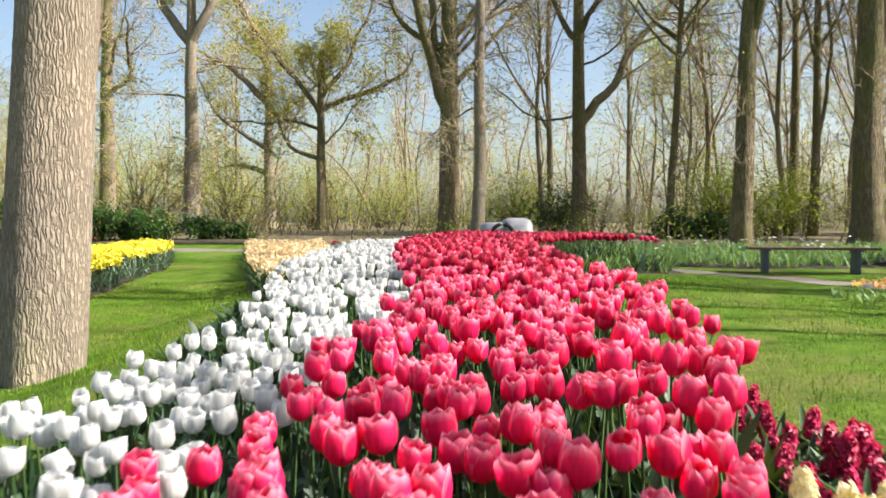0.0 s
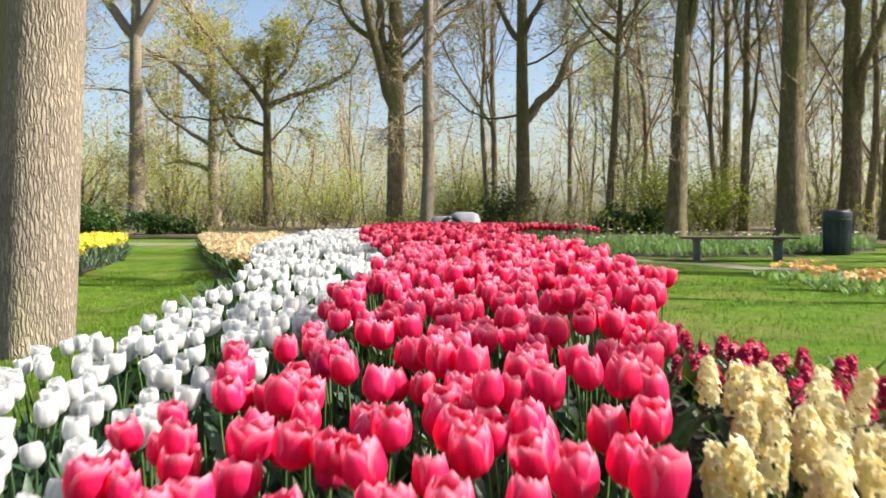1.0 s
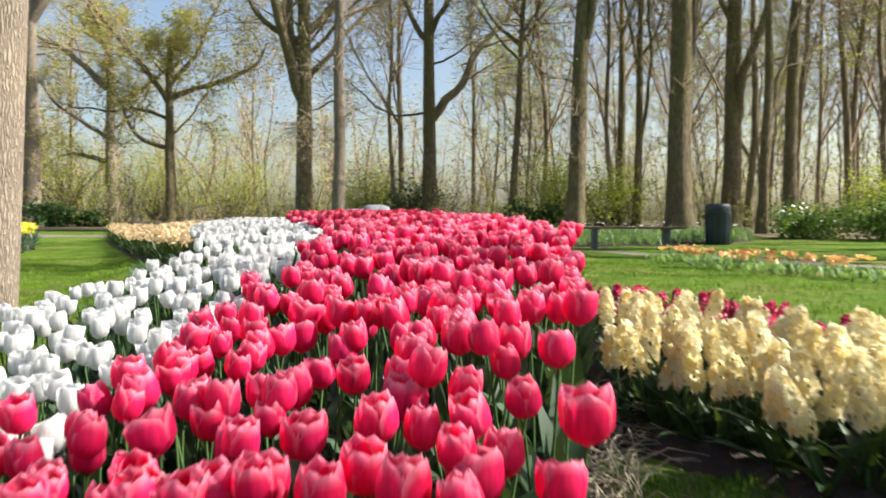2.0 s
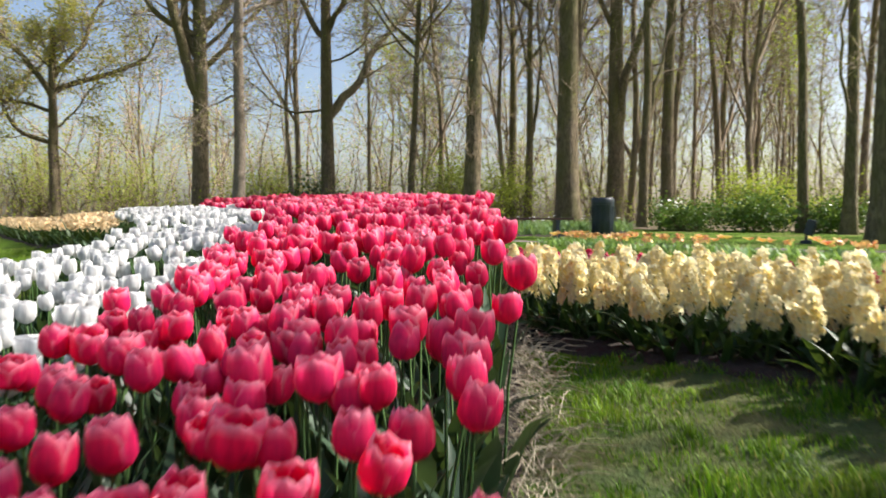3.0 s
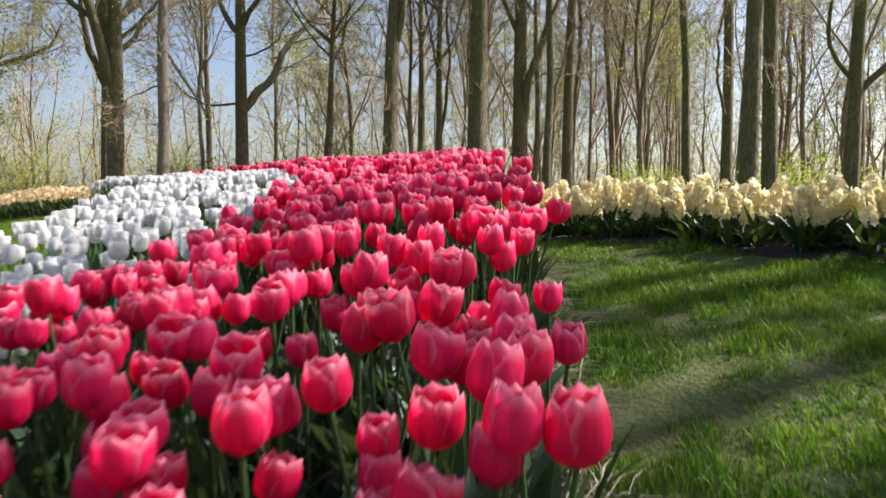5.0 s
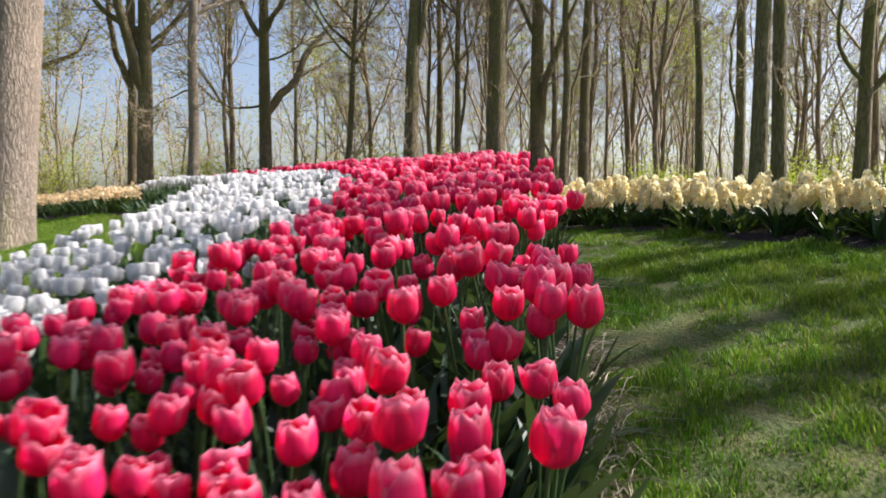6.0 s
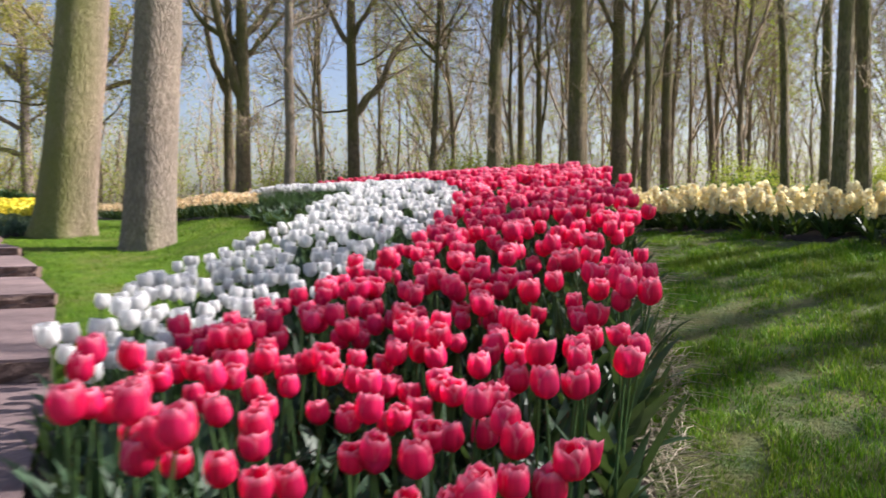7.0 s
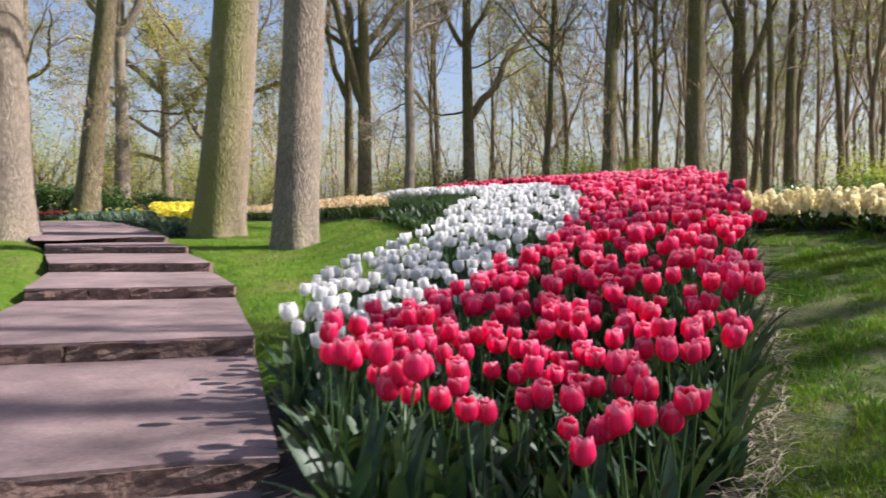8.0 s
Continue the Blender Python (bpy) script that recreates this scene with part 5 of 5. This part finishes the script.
def undergrowth():
    """Brush between the trunks: dry stems and fresh leaves, low over the ground."""
    r = np.random.default_rng(405)
    stems, leaves = Soup(), Soup()
    n = 2600
    az, d = np.radians(r.uniform(-46, 78, n)), r.uniform(23, 95, n)
    x, y = d * np.sin(az), d * np.cos(az)
    deep = inside(x - 0.8, y - 1.5, WOOD_EDGE)
    az, d, x, y, n = az[deep], d[deep], x[deep], y[deep], int(deep.sum())
    h = np.clip((d - 16) / 20, 0.3, 1) * r.uniform(0.8, 3.2, n) * (0.6 + 0.6 * np.sin(az * 9) ** 2)
    st = growths(np.column_stack([x, y, land(x, y) - 0.1]), np.column_stack([r.normal(0, 0.35, n), r.normal(0, 0.35, n), np.ones(n)]), h, 3, 0.18, 0.05, r)
    tubes(stems, st, np.tile([0.03, 0.024, 0.016, 0.008], (n, 1)), 3)
    p, dr, who = shoots(st, np.full(n, 3), r, 0.2, 1.0, 0.4, 1.0)
    tw = growths(p, dr, h[who] * r.uniform(0.2, 0.45, len(who)), 1, 0.2, 0.1, r)
    tubes(stems, tw, np.tile([0.016, 0.006], (len(tw), 1)), 3)
    leaf_bits(leaves, tw[:, -1], r, 6, 0.3, 0.056)
    top = tagged(new("undergrowth"), "tangled brush in fresh leaf under the trees", "undergrowth", kind="stuff")
    tagged(child("stem_growth", stems.mesh("stem_growth", BARK_BROWN), top), kind="stuff")
    tagged(child("foliage", leaves.mesh("foliage", LIGHT_SHRUB), top), kind="stuff")


far_wood()
undergrowth()


# ---------------------------------------------------------------- shrubs
def shrub(name, x, y, size, mat, label, seed, count, leaf, stems=14):
    """A bush: bare stems from the base, and leaves in uneven clumps round their ends."""
    r = np.random.default_rng(seed)
    wood, leaves = Soup(), Soup()
    sx, sy, sz = size
    per = max(3, count // (stems * 6))
    for _ in range(stems):
        end = np.array([r.normal(0, 0.42) * sx, r.normal(0, 0.42) * sy, sz * r.uniform(0.35, 1.0)])
        mid = end * [0.45, 0.45, 0.55] + r.normal(0, 0.06, 3) * sz
        tube(wood, np.array([[r.normal(0, 0.12) * sx, r.normal(0, 0.12) * sy, -0.1], mid, end]), [0.02 * sz ** 0.5, 0.013 * sz ** 0.5, 0.005], 4)
        for _ in range(6):
            p = mid + (end - mid) * r.uniform(-0.2, 1.1) + r.normal(0, 0.16, 3) * [sx, sy, sz * 0.8]
            p[2] = max(p[2], 0.06)
            leaf_bits(leaves, p, r, per, 0.10 * max(sx, sz), leaf)
    ob = tagged(new(name), label, "shrub", "shrubs at the wood's edge")
    ob.matrix_basis = Matrix.Translation((x, y, float(land(x, y))))
    tagged(child("stem_growth", wood.mesh("stem_growth", BARK_BROWN), ob), kind="stuff")
    child("foliage", leaves.mesh("foliage", mat), ob)


# ---------------------------------------------------------------- shrubs by the wood
sr = np.random.default_rng(9)
for x, y, sx, sz in ((-13.2, 25, 1.5, 1.4), (-11.2, 24.5, 1.0, 1.0), (-9.6, 24.2, 0.9, 0.85), (-15.2, 25.6, 2.0, 1.9), (-10.6, 24.0, 1.3, 1.0), (-9.0, 23.8, 1.0, 0.62), (-7.3, 23.9, 0.8, 0.62), (-6.4, 24.2, 0.7, 0.48), (7.7, 26.0, 1.2, 0.95), (8.9, 25.6, 1.0, 0.8), (4.6, 31.5, 2.0, 1.8)):
    shrub("rhododendron", x, y, (sx, sx * 0.8, sz), SHRUB_LEAF, "dense dark evergreen shrub", int(sr.integers(1e6)), 3600, 0.055)
for x, y, sx, sz in ((12.0, 15.6, 1.6, 0.7), (13.4, 14.6, 1.7, 0.85), (14.8, 13.4, 1.6, 0.75), (15.8, 12.2, 1.6, 0.7), (16.8, 10.9, 1.6, 0.8), (18.0, 9.4, 1.8, 0.95), (17.4, 7.4, 1.8, 0.9)):
    shrub("rhododendron", x, y, (sx, sx * 0.8, sz), RHODO_LEAF, "low glossy green rhododendron at the wood's edge", int(sr.integers(1e6)), 3000, 0.055)
for x, y, sx, sz in ((10.2, 28.5, 2.6, 3.0), (12.6, 29.5, 2.6, 2.6), (-17, 44, 5.0, 6.0), (-12.5, 46, 4.0, 4.6), (-8, 50, 4.0, 4.4), (-22, 42, 5.0, 7.0), (-27, 38, 5.0, 6.0), (-4.0, 54, 4.0, 4.0), (20, 22, 2.2, 2.2), (23, 18, 2.4, 2.4), (3.5, 36, 2.5, 2.8)):
    shrub("budding_shrub", x, y, (sx, sx * 0.8, sz), LIGHT_SHRUB, "loose shrub in fresh yellow-green leaf", int(sr.integers(1e6)), 5600, 0.05, 34)


# ---------------------------------------------------------------- bench, bins, stone
def bench():
    a, b = Vector((4.74, 11.5)), Vector((5.94, 11.2))
    mid = (a + b) / 2
    turn = math.degrees(math.atan2(b.y - a.y, b.x - a.x))
    ob = tagged(new("park_bench"), "backless bench with dark red boards on blue-grey legs", "bench")
    ob.matrix_basis = pose(mid.x, mid.y, float(land(mid.x, mid.y)), 0, 0, turn)
    for k in (-1, 0, 1):
        bm = bmesh.new()
        box(bm, -0.86, 0.90, k * 0.135 - 0.062, k * 0.135 + 0.062, 0.345, 0.378, 0.006)
        part("seat_board", bm, BENCH_WOOD, ob)
    for s in (-1, 1):
        bm = bmesh.new()
        box(bm, s * 0.61 - 0.035, s * 0.61 + 0.035, -0.16, 0.16, -0.06, 0.32, 0.008)
        leg = part("leg", bm, BENCH_STEEL, ob)
        bm = bmesh.new()
        box(bm, s * 0.61 - 0.06, s * 0.61 + 0.06, -0.19, 0.19, 0.322, 0.343, 0.004)
        part("bracket", bm, BENCH_STEEL, leg)


def bin_():
    ob = tagged(new("litter_bin"), "dark green-blue round litter bin with a black bag", "litter bin")
    x, y = 8.0, 13.05
    ob.matrix_basis = pose(x, y, float(land(x, y)) - 0.02, 0, 0, -155)
    n = 28

    def ring_mesh(levels, name, mat, cut=None):
        s = Soup()
        ang = np.arange(n) * 2 * np.pi / n
        v = np.concatenate([np.column_stack([rr * np.cos(ang), rr * np.sin(ang) * 0.9, np.full(n, zz) + (cut or 0.0) * np.cos(ang) * (1 if zz > 0.7 else 0)]) for rr, zz in levels])
        i = np.arange(len(levels) - 1)[:, None] * n
        j = np.arange(n)[None]
        s.add(v, np.stack([i + j, i + (j + 1) % n, i + n + (j + 1) % n, i + n + j], -1).reshape(-1, 4))
        return s.mesh(name, mat)
    child("body", ring_mesh([(0.001, 0.0), (0.24, 0.0), (0.25, 0.015), (0.262, 0.40), (0.265, 0.66), (0.268, 0.665), (0.262, 0.67), (0.25, 0.655)], "body", BIN_PLASTIC), ob)
    for k in range(16):
        a = k * math.pi / 8
        bm = bmesh.new()
        box(bm, 0.262, 0.275, -0.012, 0.012, 0.03, 0.63, 0.003, Matrix.Rotation(a, 4, "Z"))
        part("rib", bm, BIN_PLASTIC, ob)
    hood = child("rim", ring_mesh([(0.250, 0.64), (0.262, 0.67), (0.264, 0.79), (0.258, 0.805), (0.245, 0.80), (0.240, 0.70), (0.001, 0.69)], "rim", BIN_PLASTIC, 0.012), ob)
    rr = np.random.default_rng(8)
    s = Soup()
    ang = np.arange(n) * 2 * np.pi / n
    jag = rr.normal(0, 0.010, n)
    v = np.concatenate([np.column_stack([q * np.cos(ang), q * np.sin(ang) * 0.9, np.full(n, zz) + jag * k]) for q, zz, k in ((0.236, 0.72, 0), (0.238, 0.80, 0.5), (0.225, 0.835, 1.0), (0.15, 0.79, 0.6), (0.001, 0.74, 0))])
    i = np.arange(4)[:, None] * n
    j = np.arange(n)[None]
    s.add(v, np.stack([i + j, i + (j + 1) % n, i + n + (j + 1) % n, i + n + j], -1).reshape(-1, 4))
    child("liner_bag", s.mesh("liner_bag", BIN_DARK), hood, "crumpled black bin bag")


def floodlight():
    ob = tagged(new("garden_floodlight"), "small dark floodlight on a stand beside the path", "lamp")
    x, y = 8.1, 7.4
    ob.matrix_basis = pose(x, y, float(land(x, y)), 0, 0, 40)
    bm = bmesh.new()
    box(bm, -0.09, 0.09, -0.07, 0.07, -0.03, 0.05, 0.01)
    part("base", bm, BIN_PLASTIC, ob)
    bm = bmesh.new()
    box(bm, -0.03, 0.03, -0.02, 0.02, 0.05, 0.16, 0.006)
    part("stand", bm, BIN_PLASTIC, ob)
    bm = bmesh.new()
    box(bm, -0.11, 0.11, -0.06, 0.06, 0.13, 0.36, 0.015, Matrix.Rotation(radians(14), 4, "X"))
    head = part("head", bm, BIN_PLASTIC, ob)
    bm = bmesh.new()
    box(bm, -0.09, 0.09, -0.068, -0.061, 0.16, 0.33, 0.0, Matrix.Rotation(radians(14), 4, "X"))
    part("glass", bm, BIN_DARK, head)


def stone_seat():
    """A low carved stone behind the far tulips: a rounded block, and beside it an arm with a black arch for a hollow's
    shade.
    """
    ob = tagged(new("carved_stone"), "pale grey carved stone with a dark round hollow", "sculpture")
    x, y = 1.40, 17.6
    ob.matrix_basis = pose(x, y, float(land(x, y)), 0, 0, 6)
    bm = bmesh.new()
    box(bm, -0.10, 0.62, -0.28, 0.28, -0.05, 0.70, 0.19)
    part("block", bm, PALE_STONE, ob, "", True)
    bm = bmesh.new()
    box(bm, -0.56, 0.12, -0.22, 0.2, -0.05, 0.60, 0.15)
    arm = part("arm", bm, PALE_STONE, ob, "", True)
    # no opening is cut: a black tube draws the shade inside the hollow
    s = Soup()
    a = np.linspace(0, np.pi, 13)
    tube(s, np.column_stack([-0.10 + 0.23 * np.cos(a), np.full(13, -0.275), 0.36 + 0.20 * np.sin(a)]), np.full(13, 0.045), 8)
    child("hollow", s.mesh("hollow", BIN_DARK), arm, "black arch drawn as the shade of a hollow")


bench()
bin_()
floodlight()
stone_seat()


# ---------------------------------------------------------------- grass and litter, past counting
def grass(name, poly, count, seed, label, height, avoid=()):
    r = np.random.default_rng(seed)
    xs, ys = [p[0] for p in poly], [p[1] for p in poly]
    p = np.column_stack([r.uniform(min(xs), max(xs), count), r.uniform(min(ys), max(ys), count)])
    keep = inside(p[:, 0], p[:, 1], poly)
    for a in avoid:
        keep &= ~inside(p[:, 0], p[:, 1], a)
    off = away(p[:, 0], p[:, 1], PATH_RIGHT)
    keep &= (off > 0.02) | (off < -PATH_WIDTH - 0.02)
    p = p[keep]
    n = len(p)
    patch = np.array([noise.noise(Vector((a * 2.3, b * 2.3, seed))) + 0.8 * noise.noise(Vector((a * 9.0, b * 9.0, seed + 3))) for a, b in p])
    bare = r.random(n) < np.clip((-patch - 0.36) * 2.0, 0, 0.55)     # thin places where the thatch shows
    p, patch = p[~bare], patch[~bare]
    n = len(p)
    tuft = np.clip(0.9 + 1.0 * patch, 0.35, 2.0)
    base = np.column_stack([p, ground_height(p[:, 0], p[:, 1]) - 0.004])
    az = r.uniform(0, 6.28, n)
    h = height * r.uniform(0.45, 1.45, n) * tuft
    lean = r.uniform(0.1, 0.9, n) * h
    side = np.column_stack([-np.sin(az), np.cos(az), 0 * az]) * (0.0018 * r.uniform(0.7, 1.4, n))[:, None]
    out = np.column_stack([np.cos(az), np.sin(az), 0 * az])
    mid = base + out * (lean * 0.3)[:, None] + np.array([0, 0, 1]) * (h * 0.6)[:, None]
    tip = base + out * lean[:, None] + np.array([0, 0, 1]) * h[:, None]
    v = np.stack([base - side, base + side, mid + side * 0.8, mid - side * 0.8, tip], 1).reshape(-1, 3)
    i = np.arange(n) * 5
    s = Soup()
    s.add(v, np.stack([i, i + 1, i + 2, i + 3], 1))
    s.f.append(np.stack([i + 3, i + 2, i + 4], 1))
    return tagged(new(name, s.mesh(name, GRASS_BLADE)), label, "grass", kind="stuff")


LAWN_RIGHT = [(-2.3, -3.6), (-1.6, -2.7), (-0.9, -1.75), (-0.2, -0.5), (0.35, 0.6), (0.62, 0.35), (0.80, 0.0), (0.88, -0.5), (1.04, -1.2), (1.4, -2.7), (0.6, -4.0)]
LAWN_LEFT = [(-3.05, -2.4), (-2.75, -0.2), (-2.4, 0.5), (-1.65, 1.5), (-1.15, 2.7), (-1.0, 3.4), (-1.2, 5.0), (-1.9, 8.0), (-2.6, 10.5), (-4.7, 10.5), (-5.6, 10.2), (-4.6, 7.0), (-3.6, 3.2), (-3.2, 0.5)]
LAWN_WEST = [(-4.4, -1.0), (-4.9, 1.6), (-5.4, 3.6), (-5.9, 5.6), (-6.6, 8.0), (-8.0, 9.0), (-9.0, 5.0), (-7.0, 0.0)]
LAWN_EAST = [(0.85, 2.6), (1.2, 2.3), (1.7, 0.8), (2.2, -0.8), (3.8, 0.0), (3.8, 4.2), (3.6, 7.4), (3.6, 10.5), (1.7, 9.4), (0.95, 6.6), (0.9, 3.4)]
THATCH = plain_mat("lawn thatch", (0.030, 0.068, 0.008), (0.105, 0.105, 0.025), 6.0, 0.95, 0.02, fine=60.0)
xs_ = np.arange(-2.6, 1.7, 0.08)
tagged(sheet("lawn_thatch", xs_, np.arange(-4.3, 0.7, 0.08), lambda x, y: ground_height(x, y) + 0.005, THATCH, lambda x, y: inside(x, y, LAWN_RIGHT) & ~inside(x, y, CREAM_BED) & ~inside(x, y, TULIP_BED)), "worn brown thatch showing between the grass", "lawn", kind="structure")
grass("grass_near", LAWN_RIGHT, 320000, 81, "short lush green grass beside the tulip bed", 0.029, (CREAM_BED,))
grass("grass_left", LAWN_LEFT, 80000, 82, "short mown grass under the great trunks", 0.028, (YELLOW_BED,))
grass("grass_west", LAWN_WEST, 25000, 83, "short mown grass beside the steps", 0.028)
grass("grass_east", LAWN_EAST, 28000, 84, "short mown grass beyond the hyacinths", 0.028, (MIXED_BED, WINE_BED))


def straw(points, seed):
    r = np.random.default_rng(seed)
    s = Soup()
    for p in planted(points):
        d = r.uniform(0, 6.28)
        ln = r.uniform(0.04, 0.19)
        q = np.array([math.cos(d), math.sin(d), r.normal(0.2, 0.3)]) * ln
        tube(s, np.array([p + [0, 0, 0.022], p + q * 0.5 + [0, 0, 0.028], p + q * [1, 1, 0.5] + [0, 0, 0.022]]), [0.0016, 0.0014, 0.0008], 3)
    tagged(new("straw_litter", s.mesh("straw_litter", STRAW)), "dry straw and dead stalks on the bed's edge", "straw", kind="stuff")


EDGE = [(x + 0.01, y - 0.01) for x, y in RED_RIGHT[:10]] + [(x + 0.10, y - 0.08) for x, y in RED_RIGHT[:10]][::-1]
straw(scatter(EDGE, 0.020, 91), 92)
